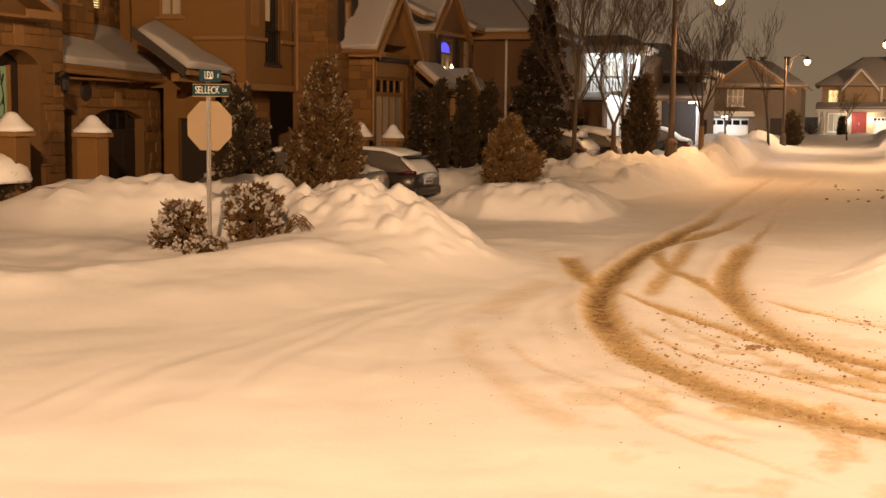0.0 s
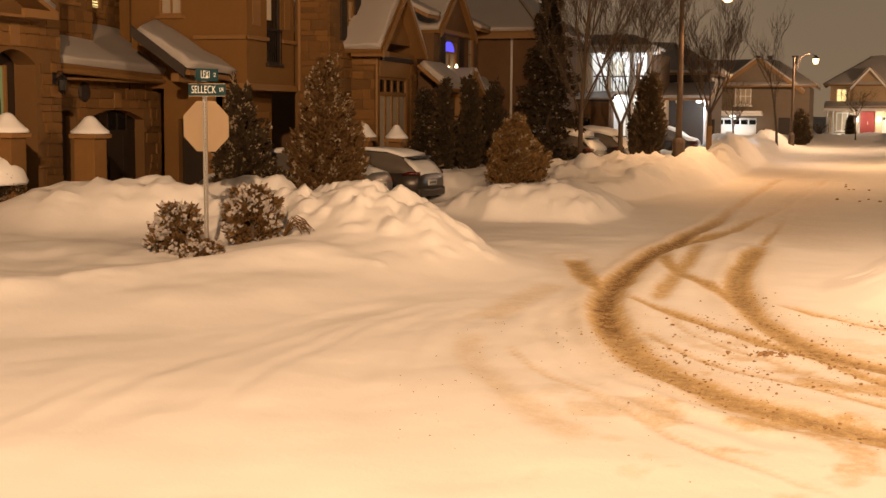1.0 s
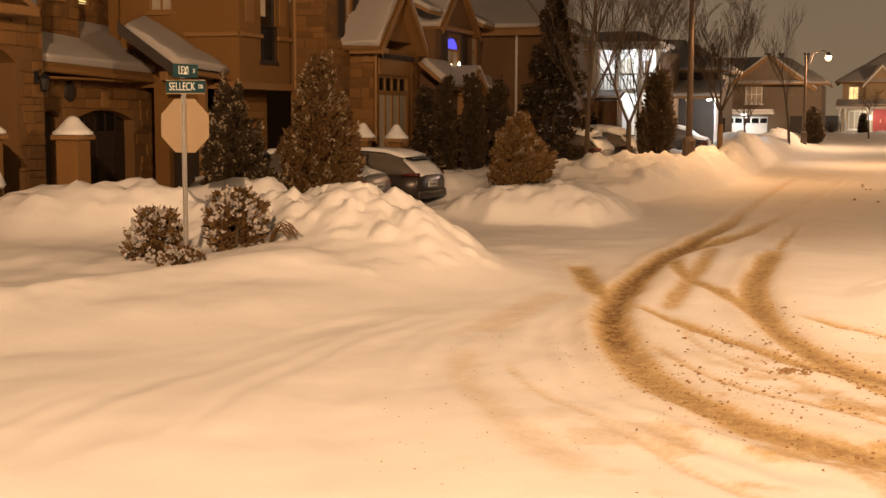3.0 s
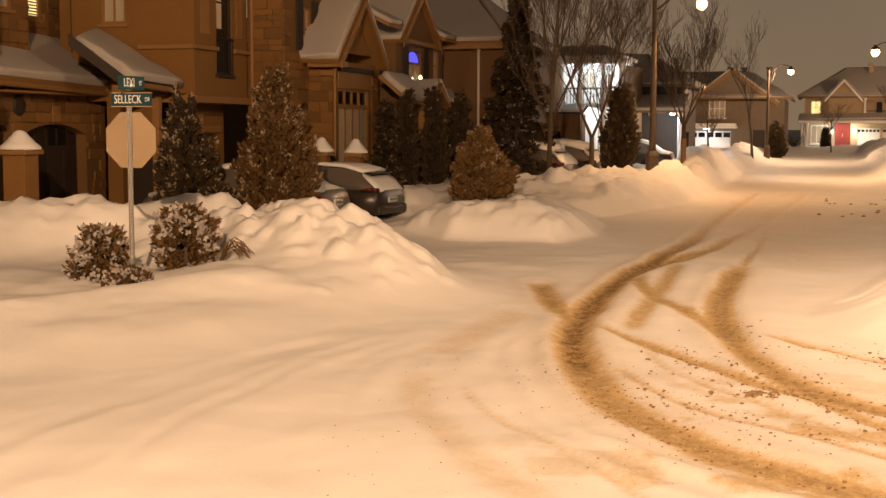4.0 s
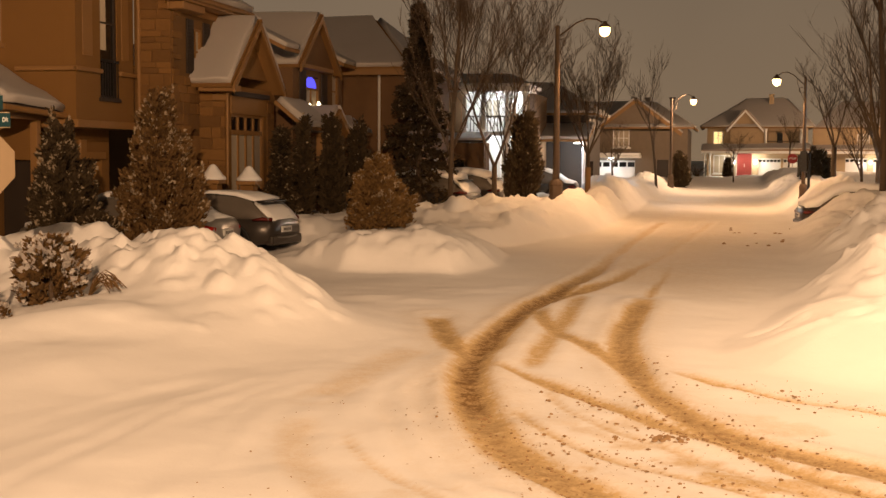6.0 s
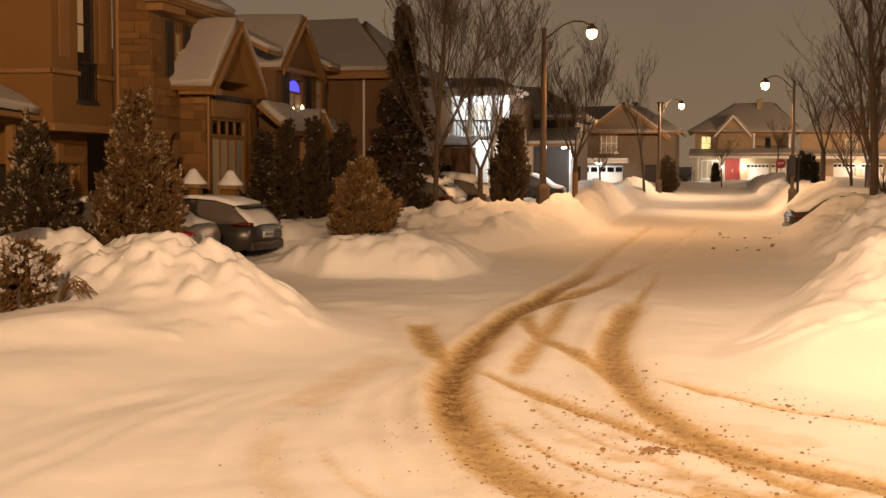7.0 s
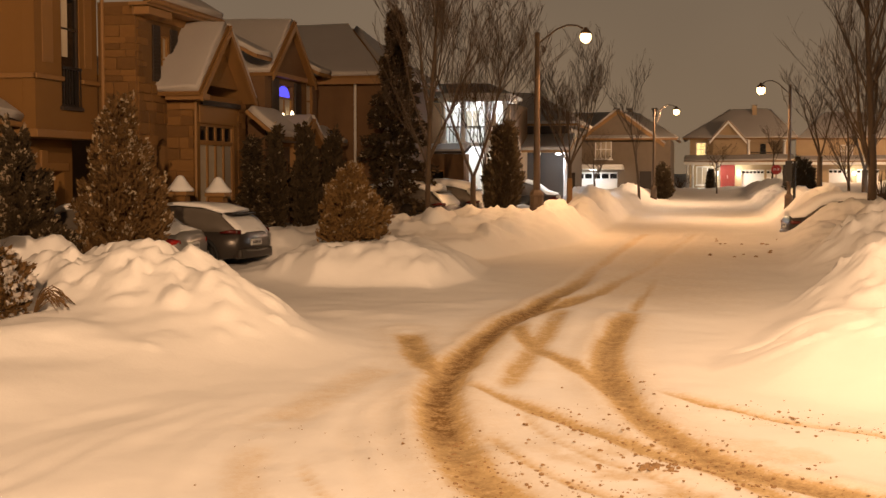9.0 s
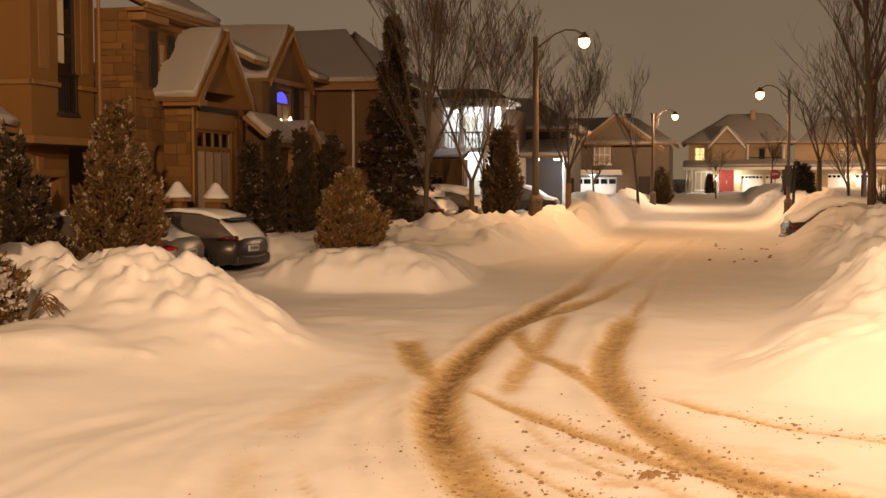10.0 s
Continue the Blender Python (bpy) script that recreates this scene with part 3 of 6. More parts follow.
def window(parent, m, a, b, z0, z1, cols, rows, frame_mat, behind, arch=False, sill=True, label="", bars=0.045, deep=0.12):
    """Frame with bars, a pane in each light, and a sill."""
    bm = bmesh.new()
    e = 0.06
    outer, inner = ((a, z0), (b, z0), (b, z1), (a, z1)), ((a + e, z0 + e), (b - e, z0 + e), (b - e, z1 - e), (a + e, z1 - e))
    pts = [(x, y, z) for y in (0.03, deep) for ring in (outer, inner) for x, z in ring]
    faces = []
    for k in range(4):
        n = (k + 1) % 4
        faces += [(k, n, 4 + n, 4 + k), (8 + n, 8 + k, 12 + k, 12 + n), (k, 8 + k, 8 + n, n), (4 + k, 4 + n, 12 + n, 12 + k)]
    hull(bm, pts, faces, m)
    bmesh.ops.recalc_face_normals(bm, faces=bm.faces[:])
    xs, zs = np.linspace(a + e, b - e, cols + 1), np.linspace(z0 + e, z1 - e, rows + 1)
    win = part("window", bm, frame_mat, parent, label)
    for x in xs[1:-1]:
        part("glazing_bar", made_block(x - bars / 2, x + bars / 2, 0.045, deep, z0 + e, z1 - e, m), frame_mat, win)
    for z in zs[1:-1]:
        part("glazing_bar", made_block(a + e, b - e, 0.05, deep - 0.005, z - bars / 2, z + bars / 2, m), frame_mat, win)
    if arch:
        n = 9
        pts = [((a + b) / 2 - (b - a) / 2 * math.cos(math.pi * i / n), z1 + (b - a) * 0.32 * math.sin(math.pi * i / n)) for i in range(n + 1)]
        bm = bmesh.new()
        pipe(bm, [m @ Vector((px, 0.06, pz)) for px, pz in pts], 0.04, 6)
        part("arched_head", bm, frame_mat, win)
        bm = bmesh.new()
        hull(bm, [(px, 0.07, pz) for px, pz in pts] + [(px, 0.09, pz) for px, pz in pts], [tuple(range(n + 1)), tuple(range(2 * n + 1, n, -1))], m)
        part("pane", bm, behind, win)
    for x0, x1 in zip(xs, xs[1:]):
        for c0, c1 in zip(zs, zs[1:]):
            part("pane", made_block(x0, x1, 0.085, 0.10, c0, c1, m), behind, win)
    if sill:
        part("window_sill", made_block(a - 0.08, b + 0.08, -0.07, 0.10, z0 - 0.09, z0 - 0.002, m, bevel=0.015), frame_mat, win)
    return win


def slab(bm, pts, thick, bevel=0.0, cuts=0):
    """A plate over four or three corners, thick upwards along its normal."""
    pts = [Vector(p) for p in pts]
    nrm = (pts[1] - pts[0]).cross(pts[-1] - pts[0]).normalized()
    if nrm.z < 0:
        nrm = -nrm
    k = len(pts)
    lo, hi = [bm.verts.new(p) for p in pts], [bm.verts.new(p + nrm * thick) for p in pts]
    fs = [bm.faces.new(lo[::-1]), bm.faces.new(hi)] + [bm.faces.new((lo[i], lo[(i + 1) % k], hi[(i + 1) % k], hi[i])) for i in range(k)]
    bmesh.ops.recalc_face_normals(bm, faces=fs)
    if bevel:
        top = [e for e in bm.edges if all(v in hi for v in e.verts)]
        bmesh.ops.bevel(bm, geom=top, offset=bevel, segments=3, affect="EDGES", profile=0.6)


def roof(parent, pts, snow=0.16, board=0.10, mat=None, label=""):
    """A roof plane with its deck and the snow on it."""
    bm = bmesh.new()
    slab(bm, pts, board)
    deck = part("roof", bm, mat or TRIM, parent, label)
    pts = [Vector(p) for p in pts]
    nrm = (pts[1] - pts[0]).cross(pts[-1] - pts[0]).normalized()
    nrm = nrm if nrm.z > 0 else -nrm
    mid = sum(pts, Vector()) / len(pts)
    bm = bmesh.new()
    slab(bm, [p + nrm * (board + 0.004) + (mid - p).normalized() * 0.05 for p in pts], snow, min(0.09, snow * 0.45))
    bmesh.ops.subdivide_edges(bm, edges=bm.edges[:], cuts=4, use_grid_fill=True)
    for v in bm.verts:
        v.co += nrm * (0.07 * noise.noise(v.co * 0.9) + 0.035 * noise.noise(v.co * 2.6)) * (1 if (v.co - mid).dot(nrm) > board + 0.05 else 0)
    part("roof_snow", bm, DIMSNOW, deck, "thick snow on the roof", smooth=True)
    return deck


def gable(parent, y0, y1, x_front, x_back, z_eave, z_ridge, face_mat, over=0.35, snow=0.15, infill=True, axis="x", trim=True, trim_mat=None):
    """A gabled roof whose ridge runs back from the street (axis x), or along y."""
    mid = (y0 + y1) / 2
    def at(u, w, z):
        return (w, u, z) if axis == "x" else (u, w, z)
    fwd = over if x_front > x_back else -over
    k = (z_ridge - z_eave) / (mid - y0)
    for u0, u1 in ((y0 - over, mid), (y1 + over, mid)):
        low = z_eave - k * over
        roof(parent, [at(u0, x_front + fwd, low), at(u1, x_front + fwd, z_ridge), at(u1, x_back, z_ridge), at(u0, x_back, low)], snow)
        if trim:
            bm = bmesh.new()
            pa, pb = Vector(at(u0, x_front + fwd * 1.08, low - 0.02)), Vector(at(u1, x_front + fwd * 1.08, z_ridge - 0.02))
            slab(bm, [pa - Vector((0, 0, 0.12)), pb - Vector((0, 0, 0.12)), pb + Vector((0, 0, 0.09)), pa + Vector((0, 0, 0.09))], 0.05)
            part("bargeboard", bm, trim_mat or TRIM, parent)
    if infill:
        bm = bmesh.new()
        th = -0.2 if x_front > x_back else 0.2
        a, b, c = at(y0, x_front, z_eave), at(y1, x_front, z_eave), at(mid, x_front, z_ridge)
        a2, b2, c2 = at(y0, x_front + th, z_eave), at(y1, x_front + th, z_eave), at(mid, x_front + th, z_ridge)
        hull(bm, [a, b, c, a2, b2, c2], [(0, 1, 2), (5, 4, 3), (0, 3, 4, 1), (1, 4, 5, 2), (2, 5, 3, 0)])
        bmesh.ops.recalc_face_normals(bm, faces=bm.faces[:])
        part("gable_wall", bm, face_mat, parent)


STONES = []


def stone_meshes():
    rng = random.Random(5)
    for _ in range(6):
        bm = bmesh.new()
        block(bm, -0.5, 0.5, -0.5, 0.5, -0.5, 0.5)
        bmesh.ops.bevel(bm, geom=bm.edges[:], offset=0.06, segments=1, affect="EDGES")
        for v in bm.verts:
            v.co += Vector((rng.uniform(-0.03, 0.03), rng.uniform(-0.06, 0.06), rng.uniform(-0.05, 0.05)))
        me = bpy.data.meshes.new("stone")
        bm.normal_update()
        bm.to_mesh(me)
        bm.free()
        me.materials.append(STONE)
        STONES.append(me)


stone_meshes()


def stonework(parent, m, a, b, z0, z1, holes, seed):
    """Coursed stones of uneven length, each a little proud of the mortar."""
    rng = random.Random(seed)
    z = z0
    while z < z1 - 0.06:
        h = min(rng.choice((0.15, 0.19, 0.24, 0.29)), z1 - z)
        x = a
        while x < b - 0.05:
            w = min(rng.uniform(0.24, 0.62), b - x)
            if b - x - w < 0.12:
                w = b - x
            if not any(x + w > q[0] + 0.01 and x < q[1] - 0.01 and z + h > q[2] + 0.01 and z < q[3] - 0.01 for q in holes):
                ob = new("stone", rng.choice(STONES))
                ob.parent = parent
                ob.matrix_parent_inverse = parent.matrix_world.inverted()
                ob.matrix_basis = m @ Matrix.Translation((x + w / 2, -rng.uniform(0.0, 0.018), z + h / 2)) @ Matrix.Diagonal((w - 0.018, 0.07, h - 0.018, 1))
            x += w
        z += h


def arch_head(parent, m, a, b, z_spring, rise, z_top, mat, thick=0.3):
    """Fills the corners over a segmental arch."""
    bm = bmesh.new()
    n = 12
    mid = (a + b) / 2
    for i in range(n):
        x0, x1 = a + (b - a) * i / n, a + (b - a) * (i + 1) / n
        c0, c1 = (z_spring + rise * (1 - ((x - mid) / ((b - a) / 2)) ** 2) for x in (x0, x1))
        pts = [(x0, 0, c0), (x1, 0, c1), (x1, 0, z_top), (x0, 0, z_top), (x0, thick, c0), (x1, thick, c1), (x1, thick, z_top), (x0, thick, z_top)]
        hull(bm, pts, [(0, 1, 2, 3), (7, 6, 5, 4), (0, 4, 5, 1), (3, 2, 6, 7)], m)
    bmesh.ops.remove_doubles(bm, verts=bm.verts, dist=0.0005)
    return part("arch", bm, mat, parent)


def garage_door(parent, m, a, b, z0, z1, mat, glass_mat, lights=6):
    door = part("garage_door", made_block(a, b, 0.28, 0.33, z0, z1, m), mat, parent, "panelled garage door with a row of small lights")
    h, w = (z1 - z0) / 4, (b - a) / 4
    for q in range(3):
        for c in range(4):
            part("panel", made_block(a + c * w + 0.06, a + (c + 1) * w - 0.06, 0.262, 0.279, z0 + q * h + 0.06, z0 + (q + 1) * h - 0.06, m), mat, door)
    for c in range(lights):
        w = (b - a) / lights
        part("pane", made_block(a + c * w + 0.05, a + (c + 1) * w - 0.05, 0.268, 0.286, z1 - h + 0.10, z1 - 0.10, m), glass_mat, door)
    return door


def gutter(parent, p0, p1, mat=TRIM, r=0.07, name="gutter"):
    bm = bmesh.new()
    tube(bm, p0, p1, r, r, 8)
    return part(name, bm, mat, parent)


def wall_lantern(x, y, z, lit=False, watts=0, colour=COOL):
    ob = thing("wall_lantern", (x, y, z), "black iron wall lantern on a stone wall" if not lit else "glowing wall lantern beside a door", "wall lamp")
    bm = bmesh.new()
    block(bm, x - 0.16, x - 0.12, y - 0.07, y + 0.07, z - 0.10, z + 0.16)
    pipe(bm, [(x - 0.12, y, z + 0.1), (x - 0.04, y, z + 0.17), (x + 0.06, y, z + 0.18), (x + 0.06, y, z + 0.1)], 0.016, 6)
    part("bracket", bm, BLACK, ob)
    bm = bmesh.new()
    lathe(bm, [(0.0, 0.12), (0.03, 0.10), (0.13, 0.02), (0.14, 0.0), (0.12, -0.01), (0.0, 0.0)], pose(x + 0.06, y, z), 8)
    part("cap", bm, BLACK, ob)
    bm = bmesh.new()
    lathe(bm, [(0.0, 0.0), (0.105, 0.0), (0.075, -0.24), (0.0, -0.24)], pose(x + 0.06, y, z), 8)
    g = part("lantern_glass", bm, PORCHGLOW if lit else GLASS, ob)
    g.visible_shadow = not lit
    bm = bmesh.new()
    for k in range(4):
        c, s = math.cos(k * math.pi / 2), math.sin(k * math.pi / 2)
        tube(bm, (x + 0.06 + 0.11 * c, y + 0.11 * s, z), (x + 0.06 + 0.08 * c, y + 0.08 * s, z - 0.25), 0.012, 0.012, 5)
    lathe(bm, [(0.0, -0.24), (0.085, -0.24), (0.07, -0.27), (0.02, -0.30), (0.012, -0.36), (0.0, -0.37)], pose(x + 0.06, y, z), 8)
    part("cage", bm, BLACK, ob)
    if lit:
        lamp_light("lantern_light", (x + 0.06, y, z - 0.12), watts, colour, 0.06)
    return ob


# ---------------------------------------------------------------- stone house at the corner
def stone_house():
    ob = thing("house", (-17, 22, -0.2), "tan stone house with an arched entry and a dark garage", "house", "houses on the street")
    m = pose(-16.6, 0, 0, 0, 0, STREET)
    entry = (20.62, 22.16, -0.2, 3.62)
    w = wall(ob, m, 15.0, 23.05, -0.3, 6.6, [entry], MORTAR, 0.55)
    stonework(w, m, 18.4, 23.05, 0.0, 5.6, [(20.62, 22.16, -0.2, 3.62), (19.0, 21.9, 4.25, 6)], 3)
    arch_head(ob, m, 20.62, 22.16, 3.28, 0.30, 3.625, STONE, 0.5)
    # side of the entry block, towards the garage
    wall(ob, pose(-17.15, 22.74, 0, 0, 0, FRONT), -0.6, 0.0, -0.3, 6.6, [], MORTAR, 0.3)
    # recess, door and lit sidelight
    part("recess", made_block(20.3, 22.5, 0.56, 0.70, -0.2, 3.9, m), DARK, ob)
    door = part("front_door", made_block(20.66, 21.18, 0.44, 0.52, 0.0, 3.15, m, bevel=0.01), DARK, ob, "dark front door with a wreath")
    for z in (0.25, 1.25, 2.25):
        part("door_panel", made_block(20.74, 21.10, 0.425, 0.445, z, z + 0.8, m, bevel=0.015), DARK, door)
    bm = bmesh.new()
    c = Vector((20.93, 0.40, 2.55))
    rng = random.Random(8)
    for k in range(26):
        a = 2 * math.pi * k / 26
        p = c + Vector((0.22 * math.cos(a), 0, 0.24 * math.sin(a)))
        q = p + Vector((rng.uniform(-0.09, 0.09), -rng.uniform(0.02, 0.08), rng.uniform(-0.09, 0.09)))
        tube(bm, m @ p, m @ q, 0.04, 0.012, 5)
    part("wreath", bm, [FROST], door, "frosted round wreath")
    part("door_jamb", made_block(21.18, 21.26, 0.40, 0.54, 0.0, 3.25, m), TRIM, ob)
    part("door_jamb", made_block(21.62, 21.70, 0.40, 0.54, 0.0, 3.25, m), TRIM, ob)
    light = part("sidelight", made_block(21.262, 21.618, 0.46, 0.48, 0.25, 3.22, m), LITGREEN, ob, "green-lit sidelight with iron scrollwork")
    bm = bmesh.new()
    for k in range(6):
        z = 0.55 + 0.46 * k
        sgn = 1 if k % 2 else -1
        pts = [m @ Vector((21.44 + sgn * (0.03 + 0.09 * t) * math.cos(3.2 * t * sgn + k), 0.45, z + 0.2 * math.sin(4.2 * t) * (1 - 0.3 * t) + 0.1 * t)) for t in np.linspace(0, 1.4, 10)]
        pipe(bm, pts, 0.013, 5)
    pipe(bm, [m @ Vector((21.44 + 0.07 * math.sin(z * 3.3), 0.45, z)) for z in np.linspace(0.3, 3.2, 30)], 0.014, 5)
    part("iron_scroll", bm, BLACK, light)
    part("keystone", made_block(21.22, 21.56, -0.06, 0.1, 3.66, 4.12, m, bevel=0.02), TRIM, ob)
    # pitched hood high over the entry
    roof(ob, [(-16.05, 18.2, 5.9), (-16.05, 22.15, 4.33), (-17.0, 22.15, 4.33), (-17.0, 18.2, 5.9)], 0.12)
    part("bargeboard", made_block(21.0, 22.2, -0.58, -0.50, 4.22, 4.40, m), TRIM, ob)
    part("soffit", made_block(18.2, 22.1, -0.5, -0.02, 4.20, 4.26, m), TRIM, ob)
    part("attic_louvre", made_block(21.75, 22.45, -0.06, -0.015, 4.52, 6.0, m), DARK, ob)
    # garage wing
    g = pose(-17.6, 0, 0, 0, 0, STREET)
    holes = [(24.38, 25.16, -0.3, 2.32), (25.66, 28.36, -0.3, 2.35)]
    w2 = wall(ob, g, 23.0, 29.2, -0.3, 3.25, holes, MORTAR, 0.35)
    stonework(w2, g, 23.05, 29.2, 0.0, 3.2, holes, 4)
    arch_head(ob, g, 25.66, 28.36, 2.07, 0.26, 2.355, STONE)
    arch_head(ob, g, 24.38, 25.16, 2.16, 0.15, 2.325, STONE)
    garage_door(ob, g, 25.66, 28.36, -0.2, 2.35, DARK, GLASS)
    part("side_door", made_block(24.38, 25.16, 0.28, 0.34, -0.2, 2.33, g), DARK, ob)
    part("keystone", made_block(26.84, 27.18, -0.06, 0.05, 2.37, 2.76, g, bevel=0.02), TRIM, ob)
    bm = bmesh.new()
    lathe(bm, [(0.0, 0.07), (0.20, 0.07), (0.25, 0.03), (0.25, 0.0), (0.0, 0.0)], pose(-17.58, 25.5, 2.75, 0, 90, 0), 20)
    part("round_vent", bm, DARK, ob, "round dark vent")
    gutter(ob, (-17.02, 23.1, 3.24), (-17.02, 29.2, 3.06))
    part("soffit", made_block(23.05, 29.2, -0.5, -0.02, 3.02, 3.07, g), TRIM, ob)
    roof(ob, [(-17.05, 23.06, 3.30), (-17.05, 29.4, 3.12), (-19.6, 29.4, 4.56), (-19.6, 23.06, 4.72)], 0.2)
    # upper storey behind the roof
    u = pose(-19.0, 0, 0, 0, 0, STREET)
    lit = (28.10, 28.66, 4.98, 6.2)
    w3 = wall(ob, u, 23.0, 30.4, 3.0, 7.5, [lit], MORTAR, 0.3)
    stonework(w3, u, 26.6, 30.4, 4.3, 6.2, [lit], 6)
    wn_ = window(ob, u, *lit, 1, 1, TRIM, LIT, label="lit window with slatted blinds")
    bm = bmesh.new()
    for z in np.arange(5.06, 6.15, 0.075):
        block(bm, 28.17, 28.59, 0.05, 0.08, z, z + 0.035, u)
    part("blind", bm, CURTAIN, wn_)
    bay = pose(-18.0, 0, 0, 0, 0, STREET)
    w4 = wall(ob, bay, 23.1, 26.57, 3.75, 6.6, [(25.05, 25.95, 4.95, 6.4)], MORTAR, 0.25)
    stonework(w4, bay, 24.2, 26.57, 3.8, 6.0, [(25.05, 25.95, 4.95, 6.4)], 7)
    window(ob, bay, 25.05, 25.95, 4.95, 6.4, 2, 1, TRIM, CURTAIN, label="curtained upper window")
    part("bay_floor", made_block(23.1, 26.6, -0.04, 1.0, 3.66, 3.75, bay), DARK, ob)
    wall(ob, pose(-18.98, 26.32, 0, 0, 0, FRONT), 0, 0.72, 3.75, 6.6, [], MORTAR, 0.25)
    gutter(ob, (-18.9, 29.9, 3.5), (-18.9, 29.9, 7.4), DARK, 0.05, "downspout")
    wall_lantern(-16.42, 22.78, 2.98)
    return ob


stone_house()


# ---------------------------------------------------------------- stucco house with the bay
def stucco_house():
    ob = thing("house", (-15.5, 29, -0.2), "tan stucco house with a tall dark bay window", "house", "houses on the street")
    s = pose(0, 28.4, 0, 0, 0, FRONT)
    win = (-17.13, -16.45, 4.8, 6.5)
    wall(ob, s, -17.95, -14.902, 2.9, 7.6, [win], STUCCO, 0.3)
    window(ob, s, *win, 2, 1, TRIM, CURTAIN, label="curtained side window")
    f = pose(-14.6, 0, 0, 0, 0, STREET)
    tall = (29.61, 30.50, 3.60, 7.2)
    wall(ob, f, 28.4, 31.4, 2.9, 7.6, [tall], STUCCO, 0.3)
    window(ob, f, *tall, 1, 2, DARK, GLASS, sill=True, label="tall dark bay window with drawn curtain")
    bm = bmesh.new()
    fold = [(29.73 + 0.012 * k, 0.068 + 0.012 * math.sin(k * 1.5)) for k in range(28)]
    for (xa, ya), (xb, yb) in zip(fold, fold[1:]):
        hull(bm, [(xa, ya, 4.75), (xb, yb, 4.75), (xb, yb, 7.1), (xa, ya, 7.1)], [(0, 1, 2, 3)], f)
    bmesh.ops.remove_doubles(bm, verts=bm.verts[:], dist=1e-4)
    part("curtain", bm, CURTAIN, ob)
    guard = part("window_guard", made_block(29.59, 30.52, -0.05, -0.015, 4.46, 4.52, f), BLACK, ob, "black railing before the window")
    part("bottom_rail", made_block(29.59, 30.52, -0.05, 0.0, 3.54, 3.62, f), BLACK, guard)
    for k in range(7):
        part("baluster", made_block(29.65 + 0.135 * k, 29.67 + 0.135 * k, -0.045, -0.02, 3.62, 4.46, f), BLACK, guard)
    for a, b in ((28.72, 29.2), (30.72, 31.1)):
        part("recessed_panel", made_block(a, b, -0.025, -0.002, 4.55, 7.0, f, bevel=0.012), TRIM, ob)
    # ledges round the bay
    part("ledge", made_block(-16.1, -14.52, -0.10, -0.002, 4.16, 4.27, s, bevel=0.02), TRIM, ob)
    part("ledge", made_block(28.3, 29.59, -0.10, -0.002, 4.16, 4.27, f, bevel=0.02), TRIM, ob)
    part("ledge", made_block(30.52, 31.4, -0.10, -0.002, 4.16, 4.27, f, bevel=0.02), TRIM, ob)
    part("string_course", made_block(28.3, 31.45, -0.10, 0.9, 2.86, 3.04, f, bevel=0.02), TRIM, ob)
    # ground floor, set back under the bay
    wall(ob, pose(-18.2, 0, 0, 0, 0, STREET), 28.72, 31.4, -0.3, 7.6, [], STUCCO, 0.3)
    low = pose(-15.3, 0, 0, 0, 0, STREET)
    wall(ob, low, 28.4, 31.4, -0.3, 2.86, [(28.9, 31.0, -0.3, 2.1)], STUCCO, 0.3)
    garage_door(ob, low, 28.9, 31.0, -0.2, 2.1, DARK, GLASS)
    part("lintel", made_block(28.75, 31.15, -0.05, 0.0, 2.12, 2.3, low, bevel=0.015), TRIM, ob)
    part("keystone", made_block(29.8, 30.1, -0.07, 0.0, 2.12, 2.6, low, bevel=0.015), TRIM, ob)
    # open porch with a lean-to roof
    wall(ob, s, -17.02, -15.3, -0.3, 2.9, [(-16.6, -15.7, -0.3, 2.1)], STUCCO, 0.3, label="shaded wall under the porch roof")
    part("side_door", made_block(-16.6, -15.7, 0.2, 0.28, -0.2, 2.1, s), DARK, ob)
    part("porch_post", made_block(-15.5, -15.32, 27.9, 28.08, -0.2, 3.2, bevel=0.015), TRIM, ob)
    part("porch_beam", made_block(-15.52, -15.3, 26.1, 28.38, 3.02, 3.22), TRIM, ob)
    roof(ob, [(-15.08, 26.0, 3.22), (-14.95, 28.39, 3.10), (-17.45, 28.39, 4.50), (-16.5, 26.0, 4.16)], 0.2, mat=SHINGLE)
    bm = bmesh.new()
    slab(bm, [(-15.05, 25.96, 3.12), (-15.05, 25.96, 3.38), (-16.5, 25.96, 4.38), (-16.5, 25.96, 4.10)], 0.05)
    part("rake_board", bm, SHINGLE, ob)
    gutter(ob, (-15.01, 26.0, 3.24), (-14.88, 28.38, 3.12))
    gutter(ob, (-14.44, 31.37, 2.9), (-14.44, 31.37, 7.4), TRIM, 0.045, "downspout")
    return ob


stucco_house()


